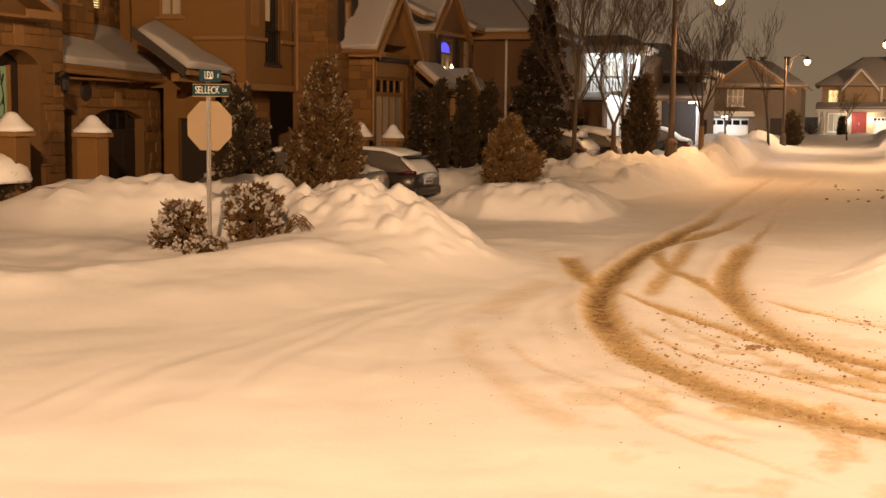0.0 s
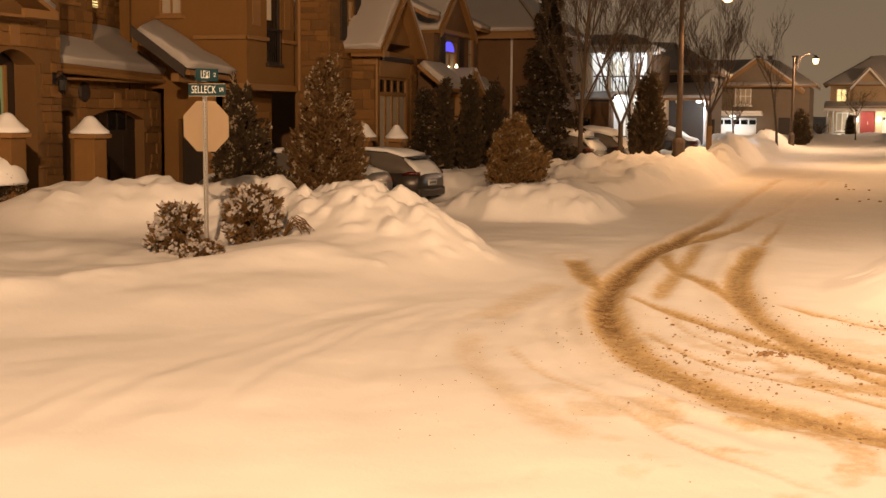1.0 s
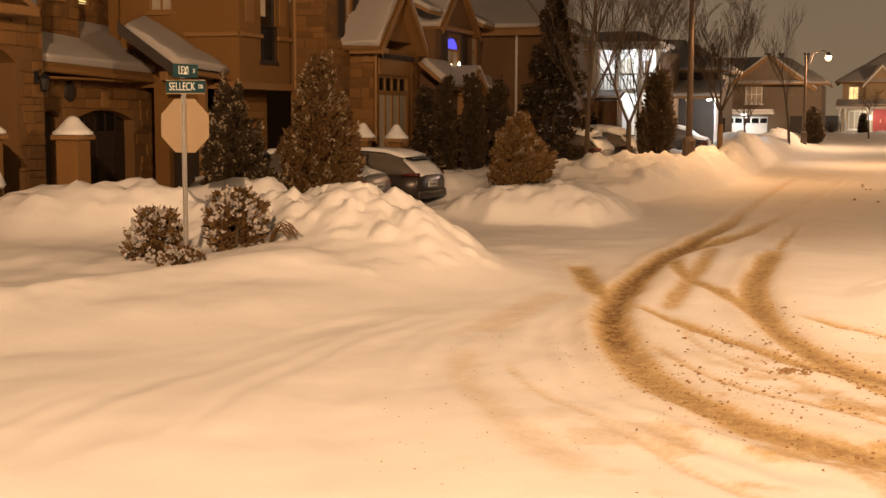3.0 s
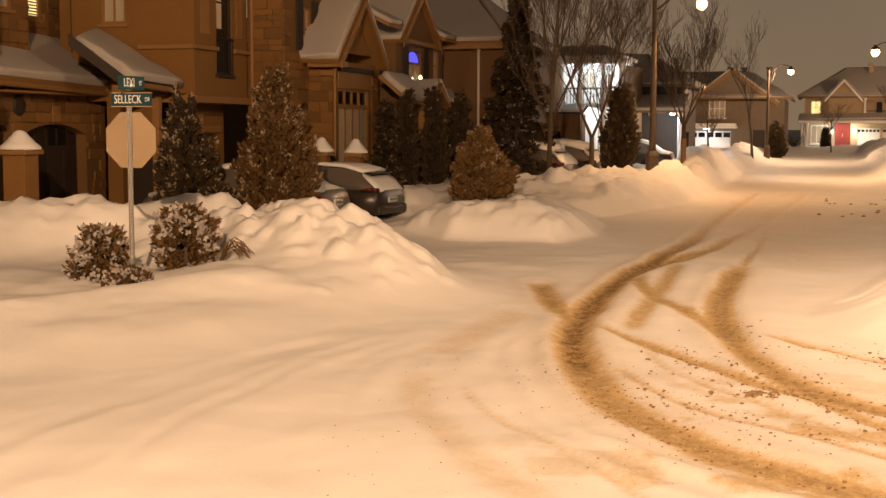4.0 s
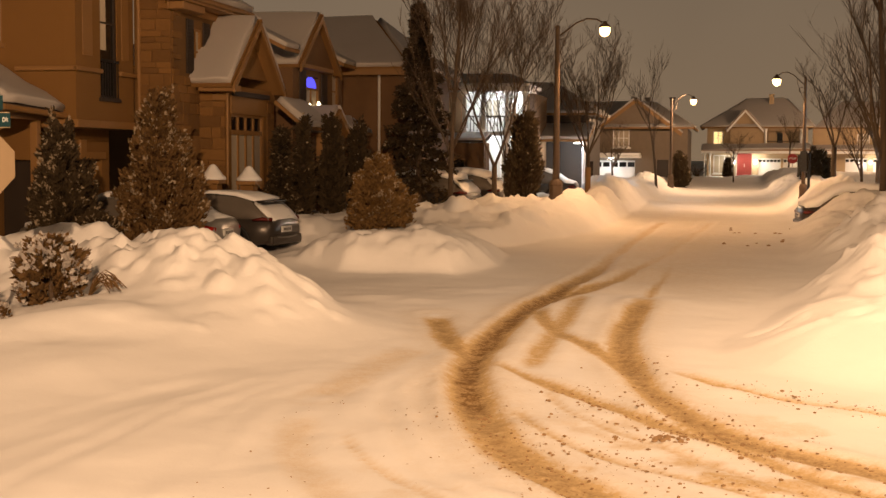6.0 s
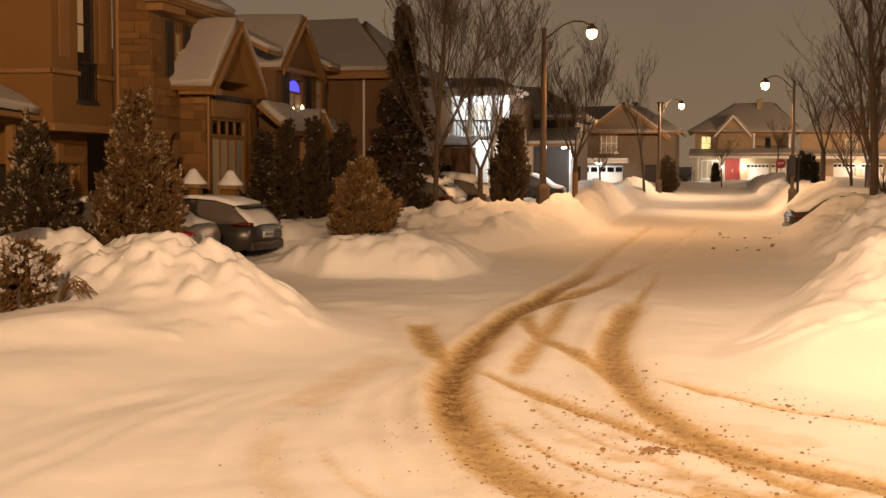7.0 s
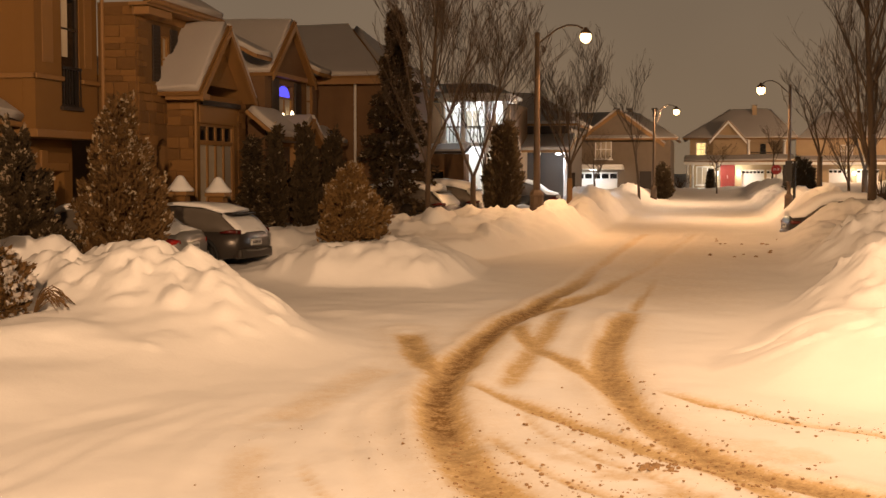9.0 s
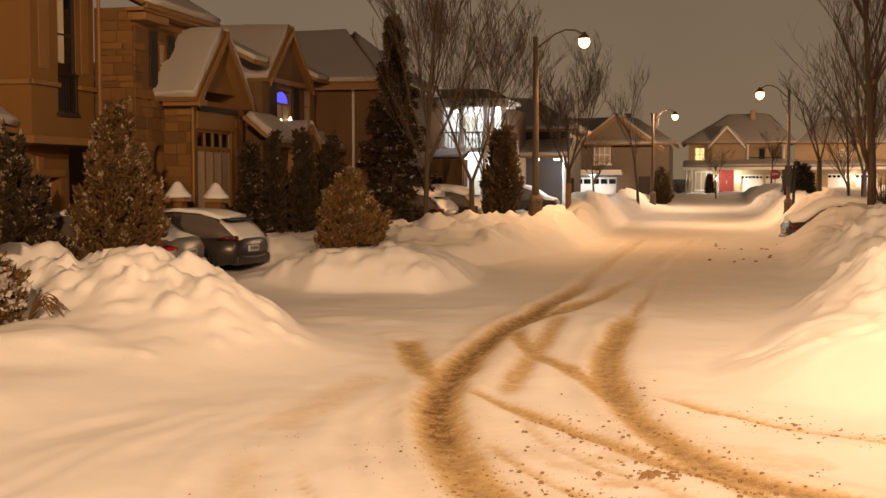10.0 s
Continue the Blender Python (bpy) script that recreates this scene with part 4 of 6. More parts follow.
# ---------------------------------------------------------------- stone house with the gabled bay
def gabled_house():
    ob = thing("house", (-13.5, 34, -0.2), "stone house with shutters and a gabled window bay", "house", "houses on the street")
    s = pose(0, 31.45, 0, 0, 0, FRONT)
    w = wall(ob, s, -14.6, -13.902, -0.3, 6.2, [], MORTAR, 0.3)
    stonework(w, s, -14.44, -13.6, 2.0, 6.1, [], 12)
    f = pose(-13.6, 0, 0, 0, 0, STREET)
    win = (32.79, 33.42, 4.36, 5.55)
    w = wall(ob, f, 31.45, 35.7, -0.3, 6.2, [win, (32.58, 33.3, -0.3, 2.95)], MORTAR, 0.3)
    stonework(w, f, 31.47, 33.75, 2.0, 6.1, [(32.1, 33.9, 4.3, 6.0), (32.58, 33.3, -0.3, 3.15)], 13)
    arch_head(ob, f, 32.58, 33.3, 2.75, 0.18, 2.955, MORTAR)
    part("doorway_recess", made_block(32.4, 33.4, 0.31, 0.4, -0.3, 3.0, f), DARK, ob)
    window(ob, f, *win, 2, 2, TRIM, CURTAIN, arch=True, label="arched upper window with curtains")
    for a in (32.34, 33.44):
        sh = part("shutter", made_block(a, a + 0.44, -0.05, -0.004, 4.35, 5.75, f, bevel=0.01), DARK, ob, "dark louvred shutter")
        for k in range(14):
            part("slat", made_block(a + 0.05, a + 0.39, -0.066, -0.052, 4.42 + 0.092 * k, 4.48 + 0.092 * k, f), DARK, sh)
    # main eave
    roof(ob, [(-13.1, 31.0, 6.16), (-13.1, 35.8, 6.16), (-17.5, 35.8, 9.0), (-17.5, 31.0, 9.0)], 0.15)
    part("soffit", made_block(31.0, 35.8, -0.5, -0.02, 6.06, 6.14, f), TRIM, ob)
    part("frieze", made_block(31.2, 36.0, -0.06, -0.004, 5.86, 6.05, f, bevel=0.015), TRIM, ob)
    part("cornice", made_block(31.2, 32.6, -0.45, -0.06, 5.86, 6.05, f, bevel=0.03), TRIM, ob)
    gutter(ob, (-13.06, 31.0, 6.18), (-13.06, 35.8, 6.18))
    # gabled bay
    bs = pose(0, 33.2, 0, 0, 0, FRONT)
    w = wall(ob, bs, -13.6, -13.102, -0.3, 4.1, [], MORTAR, 0.25)
    stonework(w, bs, -13.58, -12.85, 0.6, 4.0, [], 14)
    b = pose(-12.85, 0, 0, 0, 0, STREET)
    hole = (33.58, 36.04, 1.25, 3.34)
    w = wall(ob, b, 33.2, 36.9, -0.3, 4.1, [hole], STUCCO, 0.25)
    stonework(w, b, 36.3, 36.88, 0.6, 4.0, [], 15)
    window(ob, b, 33.58, 36.04, 1.25, 2.86, 4, 1, TRIM, CURTAIN, label="tall four-light bay window with curtains", bars=0.09)
    window(ob, b, 33.58, 36.04, 2.86, 3.34, 4, 1, TRIM, GLASS, sill=False, label="row of transom lights", bars=0.09)
    part("apron", made_block(33.5, 36.2, -0.04, -0.003, 3.36, 3.98, b, bevel=0.015), TRIM, ob)
    part("lintel", made_block(33.5, 36.3, -0.12, -0.045, 3.82, 3.96, b, bevel=0.02), DARK, ob)
    gable(ob, 33.02, 36.38, -12.85, -14.2, 4.36, 5.88, STUCCO, over=0.40, snow=0.18)
    # boxed eave return on a capital
    part("eave_return", made_block(-13.42, -12.40, -0.50, -0.02, 3.90, 4.06, bs, bevel=0.02), TRIM, ob)
    part("eave_snow", made_block(-13.38, -12.45, -0.47, -0.05, 4.064, 4.20, bs, bevel=0.06), SNOW, ob)
    part("capital", made_block(-13.2, -12.78, -0.10, -0.003, 3.68, 3.85, bs, bevel=0.03), TRIM, ob)
    gutter(ob, (-12.78, 33.12, 1.0), (-12.78, 33.12, 3.88), TRIM, 0.04, "downspout")
    return ob


gabled_house()


# ---------------------------------------------------------------- brick houses further on
def vent_stack(parent, x, y, z):
    bm = bmesh.new()
    tube(bm, (x, y, z), (x, y, z + 0.28), 0.10, 0.10, 8)
    block(bm, x - 0.22, x + 0.22, y - 0.22, y + 0.22, z + 0.28, z + 0.36)
    part("roof_vent", bm, DARK, parent)


def blue_window_house():
    ob = thing("house", (-13, 40, -0.2), "brown brick house with a blue-lit fanlight window", "house", "houses on the street")
    f = pose(-12.6, 0, 0, 0, 0, STREET)
    win, win2 = (39.16, 40.5, 3.72, 4.72), (41.9, 42.6, 3.75, 5.0)
    wall(ob, f, 37.9, 43.0, -0.3, 5.2, [win, win2, (38.6, 41.6, 0.9, 2.4)], BRICK, 0.3)
    wall(ob, pose(0, 37.9, 0, 0, 0, FRONT), -20.0, -12.902, -0.3, 5.2, [], BRICK, 0.3)
    w = window(ob, f, 39.16, 40.5, 3.72, 4.36, 2, 1, TRIM, CURTAIN, label="curtained window with two candle bulbs")
    bm = bmesh.new()
    lathe(bm, [(0.0, 0.0), (0.04, 0.02), (0.06, 0.08), (0.03, 0.15), (0.0, 0.18)], f @ pose(40.25, -0.06, 3.80), 8)
    part("candle_bulb", bm, BULB, w)
    bm = bmesh.new()
    lathe(bm, [(0.0, 0.0), (0.03, 0.01), (0.04, 0.05), (0.02, 0.09), (0.0, 0.11)], f @ pose(39.36, -0.06, 3.77), 8)
    part("candle_bulb", bm, BULB, w)
    bm = bmesh.new()
    pts = [(39.83 + 0.55 * math.cos(a), 0.06, 4.375 + 0.33 * math.sin(a)) for a in np.linspace(0, math.pi, 14)]
    hull(bm, pts + [(p[0], 0.09, p[2]) for p in pts], [tuple(range(14)), tuple(range(27, 13, -1))], f)
    part("fanlight", bm, BLUELIT, ob, "blue-lit fanlight")
    for a in (38.45, 40.62):
        part("shutter", made_block(a, a + 0.62, -0.05, -0.004, 3.66, 4.85, f, bevel=0.01), DARK, ob, "dark shutter")
    window(ob, f, *win2, 1, 2, TRIM, CURTAIN)
    window(ob, f, 38.6, 41.6, 0.9, 2.4, 4, 1, TRIM, GLASS)
    part("hood", made_block(38.3, 41.3, -0.25, -0.004, 4.90, 5.03, f, bevel=0.02), TRIM, ob)
    gable(ob, 38.1, 42.05, -12.6, -18.0, 5.05, 6.6, BRICK, over=0.22, snow=0.14)
    roof(ob, [(-12.3, 36.3, 5.25), (-12.3, 37.6, 5.25), (-17.0, 37.6, 7.6), (-17.0, 36.3, 7.6)], 0.14)
    roof(ob, [(-12.3, 42.2, 5.2), (-12.3, 43.6, 5.2), (-16.0, 43.6, 7.0), (-16.0, 42.2, 7.0)], 0.14)
    vent_stack(ob, -14.6, 36.2, 6.5)
    # porch with its own small gable
    roof(ob, [(-11.7, 36.2, 3.0), (-11.7, 38.3, 2.98), (-12.6, 38.3, 3.72), (-12.6, 36.2, 3.75)], 0.2)
    gable(ob, 38.5, 40.75, -11.9, -12.6, 2.98, 3.62, TRIM, over=0.25, snow=0.16)
    roof(ob, [(-11.7, 41.05, 2.95), (-11.7, 43.4, 2.95), (-12.6, 43.4, 3.4), (-12.6, 41.05, 3.4)], 0.16)
    for y in (37.3, 38.6, 40.7, 43.2):
        part("porch_post", made_block(-12.06, -11.88, y - 0.09, y + 0.09, 0.0, 2.95), TRIM, ob)
    return ob


blue_window_house()


def hip_house():
    ob = thing("house", (-12, 48, -0.2), "brown brick house with a snowy hip roof", "house", "houses on the street")
    wall(ob, pose(0, 44.2, 0, 0, 0, FRONT), -22.0, -10.902, -0.3, 5.25, [], BRICK, 0.3)
    wall(ob, pose(-10.6, 0, 0, 0, 0, STREET), 44.2, 51.0, -0.3, 5.25, [(45.5, 46.6, 3.4, 4.8), (47.8, 50.4, -0.3, 2.2)], BRICK, 0.3)
    f = pose(-10.6, 0, 0, 0, 0, STREET)
    window(ob, f, 45.5, 46.6, 3.4, 4.8, 2, 2, TRIM, GLASS)
    garage_door(ob, f, 47.8, 50.4, -0.2, 2.2, WHITE, GLASS)
    roof(ob, [(-22.4, 43.8, 5.2), (-10.45, 43.8, 5.2), (-12.7, 47.6, 7.22), (-20.0, 47.6, 7.25)], 0.14)
    roof(ob, [(-10.45, 43.8, 5.2), (-10.2, 51.4, 5.2), (-12.7, 47.6, 7.22)], 0.14)
    part("fascia", made_block(-22.4, -10.2, 43.76, 43.80, 5.02, 5.22), TRIM, ob)
    part("soffit", made_block(-22.3, -10.25, 43.81, 44.18, 5.06, 5.12), TRIM, ob)
    gutter(ob, (-11.6, 44.12, 0.5), (-11.6, 44.12, 5.05), PALE, 0.045, "downspout")
    vent_stack(ob, -14.8, 46.6, 6.9)
    part("back", made_block(-22.0, -10.95, 50.7, 51.0, -0.3, 5.2), BRICK, ob)
    return ob


hip_house()


def column(parent, x, y, z0, z1, r, mat):
    bm = bmesh.new()
    h = z1 - z0
    lathe(bm, [(0.0, 0.0), (r * 1.4, 0.0), (r * 1.4, 0.10), (r, 0.16), (r * 0.86, h - 0.18), (r * 1.3, h - 0.08), (r * 1.3, h), (0.0, h)], pose(x, y, z0), 12)
    part("column", bm, mat, parent, smooth=False)


def white_house():
    ob = thing("house", (-9, 56, 0.0), "pale house with a two-storey portico under white lights", "house", "houses on the street")
    # left front and street side take dark brick to look unlit beside the portico
    wall(ob, pose(0, 56.6, 0, 0, 0, FRONT), -20.0, -11.0, -0.2, 5.1, [], BRICK, 0.3)
    wall(ob, pose(0, 56.6, 0, 0, 0, FRONT), -10.998, -8.502, -0.2, 5.1, [(-10.2, -9.5, 3.9, 4.8), (-9.3, -8.75, 3.5, 4.7), (-9.5, -8.7, 0.8, 2.8)], PALE, 0.3)
    s = pose(0, 56.6, 0, 0, 0, FRONT)
    window(ob, s, -10.2, -9.5, 3.9, 4.8, 2, 1, WHITE, CURTAIN)
    window(ob, s, -9.3, -8.75, 3.5, 4.7, 2, 1, WHITE, BRICK)
    window(ob, s, -9.5, -8.7, 0.8, 2.8, 2, 2, WHITE, CURTAIN)
    wall(ob, pose(-8.2, 0, 0, 0, 0, STREET), 56.6, 62.0, -0.2, 5.1, [], BRICK, 0.3)
    part("balcony_floor", made_block(-10.8, -8.0, 54.6, 56.58, 3.16, 3.34), WHITE, ob)
    part("portico_roof", made_block(-10.9, -7.9, 54.5, 56.58, 5.0, 5.2, bevel=0.03), WHITE, ob)
    part("portico_snow", made_block(-10.85, -7.95, 54.55, 58.5, 5.205, 5.36, bevel=0.06), SNOW, ob)
    for x in (-10.7, -9.9, -8.9, -8.15):
        column(ob, x, 54.75, 3.34, 5.0, 0.11, WHITE)
        column(ob, x, 54.75, 0.3, 3.16, 0.13, WHITE)
    wall(ob, pose(0, 53.4, 0, 0, 0, FRONT), -14.0, -9.62, -0.2, 2.85, [(-11.6, -10.4, 1.0, 2.2)], BRICK, 0.25, "wing_wall", "brown brick front of the low wing")
    window(ob, pose(0, 53.4, 0, 0, 0, FRONT), -11.6, -10.4, 1.0, 2.2, 2, 1, TRIM, GLASS, label="dark window of the low wing")
    wall(ob, pose(-9.6, 0, 0, 0, 0, STREET), 53.66, 54.5, -0.2, 2.85, [], BRICK, 0.25, "wing_wall")
    roof(ob, [(-14.0, 53.1, 2.85), (-9.5, 53.1, 2.85), (-9.5, 54.5, 3.12), (-14.0, 54.5, 3.12)], 0.10, mat=SHINGLE)
    rail = part("railing", made_block(-10.7, -8.1, 54.72, 54.78, 3.95, 4.01), DARK, ob)
    for k in range(18):
        part("baluster", made_block(-10.62 + 0.145 * k, -10.59 + 0.145 * k, 54.735, 54.765, 3.34, 3.95), DARK, rail)
    roof(ob, [(-20.0, 56.0, 5.15), (-7.9, 56.0, 5.15), (-9.6, 60.0, 5.9), (-20.0, 60.0, 5.9)], 0.14)
    for x, z in ((-10.3, 4.72), (-9.4, 4.72), (-8.5, 4.72), (-9.7, 2.9), (-8.6, 2.9)):
        bm = bmesh.new()
        lathe(bm, [(0.0, 0.0), (0.07, 0.0), (0.08, -0.05), (0.0, -0.07)], pose(x, 55.7, z + 0.2), 10)
        lp = tagged(part("ceiling_lamp", bm, PORCHGLOW), "small white lamp under the portico", "lamp", "portico lamps")
        lp.visible_shadow = False
        lamp_light("portico_light", (x, 55.7, z + 0.08), 40, COOL, 0.05)
    # neighbour's low porch
    nb = thing("house", (-7, 64, 0.0), "house darkened to look unlit, snowy porch on white columns", "house", "houses on the street")
    # walls coloured near-black so they read as unlit despite the porch lamp
    wall(nb, pose(0, 63.0, 0, 0, 0, FRONT), -18.0, -6.702, -0.2, 4.3, [], DARK, 0.3)
    wall(nb, pose(-6.4, 0, 0, 0, 0, STREET), 63.0, 70.0, -0.2, 4.3, [(64.0, 66.4, -0.2, 2.1)], DARK, 0.3)
    garage_door(nb, pose(-6.4, 0, 0, 0, 0, STREET), 64.0, 66.4, 0.0, 2.1, WHITE, GLASS)
    roof(nb, [(-18.0, 62.7, 4.3), (-6.0, 62.7, 4.3), (-8.5, 66.5, 5.9), (-18.0, 66.5, 5.9)], 0.14)
    roof(nb, [(-6.0, 62.7, 4.3), (-6.0, 70.3, 4.3), (-8.5, 66.5, 5.9)], 0.14)
    roof(nb, [(-9.0, 60.0, 3.0), (-6.0, 60.0, 3.0), (-6.0, 63.0, 3.7), (-9.0, 63.0, 3.7)], 0.16)
    bm = bmesh.new()
    lathe(bm, [(0.0, 0.0), (0.12, 0.0), (0.13, -0.05), (0.0, -0.08)], pose(-6.6, 60.6, 2.98), 10)
    lp = tagged(part("ceiling_lamp", bm, PORCHGLOW), "white lamp under a porch roof", "lamp")
    lp.visible_shadow = False
    lamp_light("porch_light", (-6.5, 60.2, 2.82), 300, COOL, 0.08)
    for x in (-8.8, -7.5, -6.2):
        column(nb, x, 60.2, 0.3, 3.0, 0.12, WHITE)
    return ob


white_house()


def grey_gable_house():
    ob = thing("house", (-5, 82, 0.2), "grey-brown house with a steep gable and chimney pots", "house", "houses on the street")
    s = pose(0, 80.0, 0, 0, 0, FRONT)
    win, dr = (-6.55, -5.55, 2.95, 4.25), (-8.2, -5.2, 0.2, 2.15)
    wall(ob, s, -12.0, -2.1, 0.0, 4.1, [win, dr, (-3.9, -3.2, 0.2, 2.2)], GREYBRICK, 0.3)
    window(ob, s, -6.55, -5.55, 2.95, 4.05, 3, 2, WHITE, CURTAIN, label="white-barred upper window")
    garage_door(ob, s, -8.2, -5.2, 0.2, 2.15, WHITE, GLASS)
    part("front_door", made_block(-3.9, -3.2, 0.2, 0.3, 0.2, 2.2, s), DARK, ob)
    wall(ob, pose(-2.1, 0, 0, 0, 0, STREET), 80.3, 90.0, 0.0, 4.1, [], GREYBRICK, 0.3)
    gable(ob, -7.6, -2.75, 80.0, 88.0, 3.95, 5.75, GREYBRICK, over=0.3, snow=0.1, axis="y")
    roof(ob, [(-12.3, 79.7, 4.05), (-1.7, 79.7, 4.05), (-4.4, 84.6, 5.75), (-12.3, 84.6, 5.75)], 0.1)
    roof(ob, [(-1.7, 79.7, 4.05), (-1.7, 90.2, 4.05), (-4.4, 84.6, 5.75)], 0.1)
    for x in (-5.6, -4.75, -3.2):
        bm = bmesh.new()
        block(bm, x - 0.14, x + 0.14, 84.4, 84.7, 5.6, 6.05)
        block(bm, x - 0.2, x + 0.2, 84.35, 84.75, 6.05, 6.16)
        part("chimney", bm, DARK, ob)
    part("porch_roof", made_block(-8.4, -4.8, 78.6, 79.98, 2.3, 2.45, bevel=0.02), WHITE, ob)
    part("porch_snow", made_block(-8.35, -4.85, 78.65, 79.95, 2.455, 2.6, bevel=0.05), SNOW, ob)
    bm = bmesh.new()
    lathe(bm, [(0.0, 0.0), (0.16, 0.0), (0.18, -0.05), (0.0, -0.08)], pose(-6.6, 79.4, 2.3), 10)
    lp = tagged(part("porch_lamp", bm, PORCHGLOW), "bright white lamp over a garage", "lamp")
    lp.visible_shadow = False
    lamp_light("garage_light", (-6.6, 79.3, 2.15), 30, COOL, 0.08)
    return ob


grey_gable_house()


def far_house():
    ob = thing("house", (2.4, 104, 0.8), "brick house with a red door, white porch and lit window", "house", "houses at the road end")
    s = pose(0, 101.6, 0, 0, 0, FRONT)
    lit, bay, bal = (-0.75, 0.0, 3.35, 4.4), (0.75, 2.35, 3.35, 4.5), (3.25, 5.6, 3.2, 4.45)
    wall(ob, s, -1.2, 6.2, 0.6, 4.65, [lit, bay, bal, (-0.7, 0.55, 1.2, 2.6), (1.05, 2.15, 1.0, 2.75), (2.65, 4.28, 0.9, 2.35), (4.45, 6.08, 0.9, 2.35)], FARBRICK, 0.35)
    window(ob, s, *lit, 2, 2, WHITE, LIT, arch=True, label="brightly lit arched window")
    window(ob, s, *bay, 4, 2, WHITE, CURTAIN, label="white four-light window")
    part("bay_head", made_block(0.6, 2.5, -0.12, -0.003, 4.55, 4.72, s, bevel=0.02), WHITE, ob)
    part("balcony_back", made_block(3.25, 5.6, 0.9, 1.0, 3.1, 4.5, s), FARBRICK, ob)
    part("balcony_door", made_block(4.0, 4.4, 0.84, 0.9, 3.2, 4.3, s), GLASS, ob)
    rail = part("railing", made_block(3.25, 5.6, -0.06, -0.02, 3.62, 3.68, s), DARK, ob)
    for k in range(20):
        part("baluster", made_block(3.3 + 0.118 * k, 3.325 + 0.118 * k, -0.055, -0.025, 3.2, 3.62, s), DARK, rail)
    for x in (3.12, 5.72):
        column(ob, x, 101.5, 3.1, 4.6, 0.10, WHITE)
    window(ob, s, -0.7, 0.55, 1.2, 2.6, 3, 1, WHITE, CURTAIN, label="porch window")
    door = part("front_door", made_block(1.06, 2.14, 0.1, 0.18, 1.0, 2.74, s, bevel=0.01), RED, ob, "red double front door")
    for a in (1.10, 1.64):
        for z in (1.1, 1.7, 2.25):
            part("door_panel", made_block(a + 0.04, a + 0.42, 0.08, 0.1, z, z + 0.42, s, bevel=0.01), RED, door)
    part("handle", made_block(1.57, 1.62, 0.04, 0.1, 1.7, 1.95, s), GALV, door)
    garage_door(ob, s, 2.65, 4.28, 0.9, 2.35, WHITE, GLASS, 6)
    garage_door(ob, s, 4.45, 6.08, 0.9, 2.35, WHITE, GLASS, 6)
    roof(ob, [(-1.6, 100.1, 2.85), (6.4, 100.1, 2.95), (6.4, 101.58, 3.3), (-1.6, 101.58, 3.25)], 0.12)
    part("porch_fascia", made_block(-1.6, 6.4, 100.05, 100.1, 2.72, 2.92), WHITE, ob)
    part("porch_ceiling", made_block(-1.55, 6.35, 100.12, 101.58, 2.76, 2.82), WHITE, ob)
    for x in (-1.35, -0.95, 0.75, 0.95):
        column(ob, x, 100.4, 0.9, 2.72, 0.085, WHITE)
    roof(ob, [(-1.7, 101.2, 4.62), (6.6, 101.2, 4.62), (4.6, 104.5, 6.9), (1.9, 104.5, 6.9)], 0.1)
    roof(ob, [(-1.7, 101.2, 4.62), (1.9, 104.5, 6.9), (1.9, 108.0, 6.9), (-1.7, 110.0, 4.62)], 0.1)
    roof(ob, [(6.6, 101.2, 4.62), (4.6, 104.5, 6.9), (4.6, 108.0, 6.9), (6.6, 110.0, 4.62)], 0.1)
    gable(ob, 0.45, 2.75, 101.35, 103.0, 4.65, 5.95, FARBRICK, over=0.22, snow=0.08, axis="y", trim_mat=WHITE)
    part("gable_back", made_block(0.5, 2.7, 101.36, 101.58, 2.9, 4.66), FARBRICK, ob)
    bm = bmesh.new()
    block(bm, 3.4, 3.75, 103.6, 103.95, 6.2, 7.2)
    block(bm, 3.36, 3.79, 103.56, 103.99, 7.2, 7.28)
    part("chimney", bm, FARBRICK, ob)
    wall(ob, pose(-1.2, 0, 0, 0, 0, RIGHT), -110.0, -101.95, 0.6, 4.65, [], FARBRICK, 0.3)
    for x, w in ((0.85, 170), (2.42, 170)):
        bm = bmesh.new()
        lathe(bm, [(0.0, 0.16), (0.10, 0.12), (0.12, 0.0), (0.09, -0.14), (0.0, -0.16)], pose(x, 101.42, 2.1), 10)
        lp = tagged(part("porch_lantern", bm, PORCHGLOW), "bright white lantern beside the red door", "lamp", "porch lanterns")
        lp.visible_shadow = False
        lamp_light("porch_light", (x, 101.3, 2.1), w * 0.28, (1.0, 0.92, 0.78), 0.1)
    nb = thing("house", (9, 104, 0.8), "brick house with a long white-lit garage front", "house", "houses at the road end")
    t = pose(0, 102.4, 0, 0, 0, FRONT)
    wall(nb, t, 6.6, 14.0, 0.6, 4.6, [(9.0, 10.6, 0.9, 2.4), (11.0, 12.6, 0.9, 2.4), (9.8, 10.7, 3.3, 4.2)], FARBRICK, 0.3)
    garage_door(nb, t, 9.0, 10.6, 0.9, 2.4, WHITE, GLASS, 5)
    garage_door(nb, t, 11.0, 12.6, 0.9, 2.4, WHITE, GLASS, 5)
    window(nb, t, 9.8, 10.7, 3.3, 4.2, 2, 2, WHITE, CURTAIN)
    roof(nb, [(6.5, 101.2, 2.85), (14.2, 101.2, 2.95), (14.2, 102.38, 3.25), (6.5, 102.38, 3.2)], 0.12)
    part("porch_fascia", made_block(6.5, 14.2, 101.15, 101.2, 2.72, 2.92), WHITE, nb)
    roof(nb, [(6.7, 102.0, 4.6), (14.4, 102.0, 4.6), (12.5, 105.5, 6.6), (8.8, 105.5, 6.6)], 0.1)
    bm = bmesh.new()
    lathe(bm, [(0.0, 0.14), (0.09, 0.10), (0.1, 0.0), (0.07, -0.12), (0.0, -0.14)], pose(10.8, 102.22, 2.1), 10)
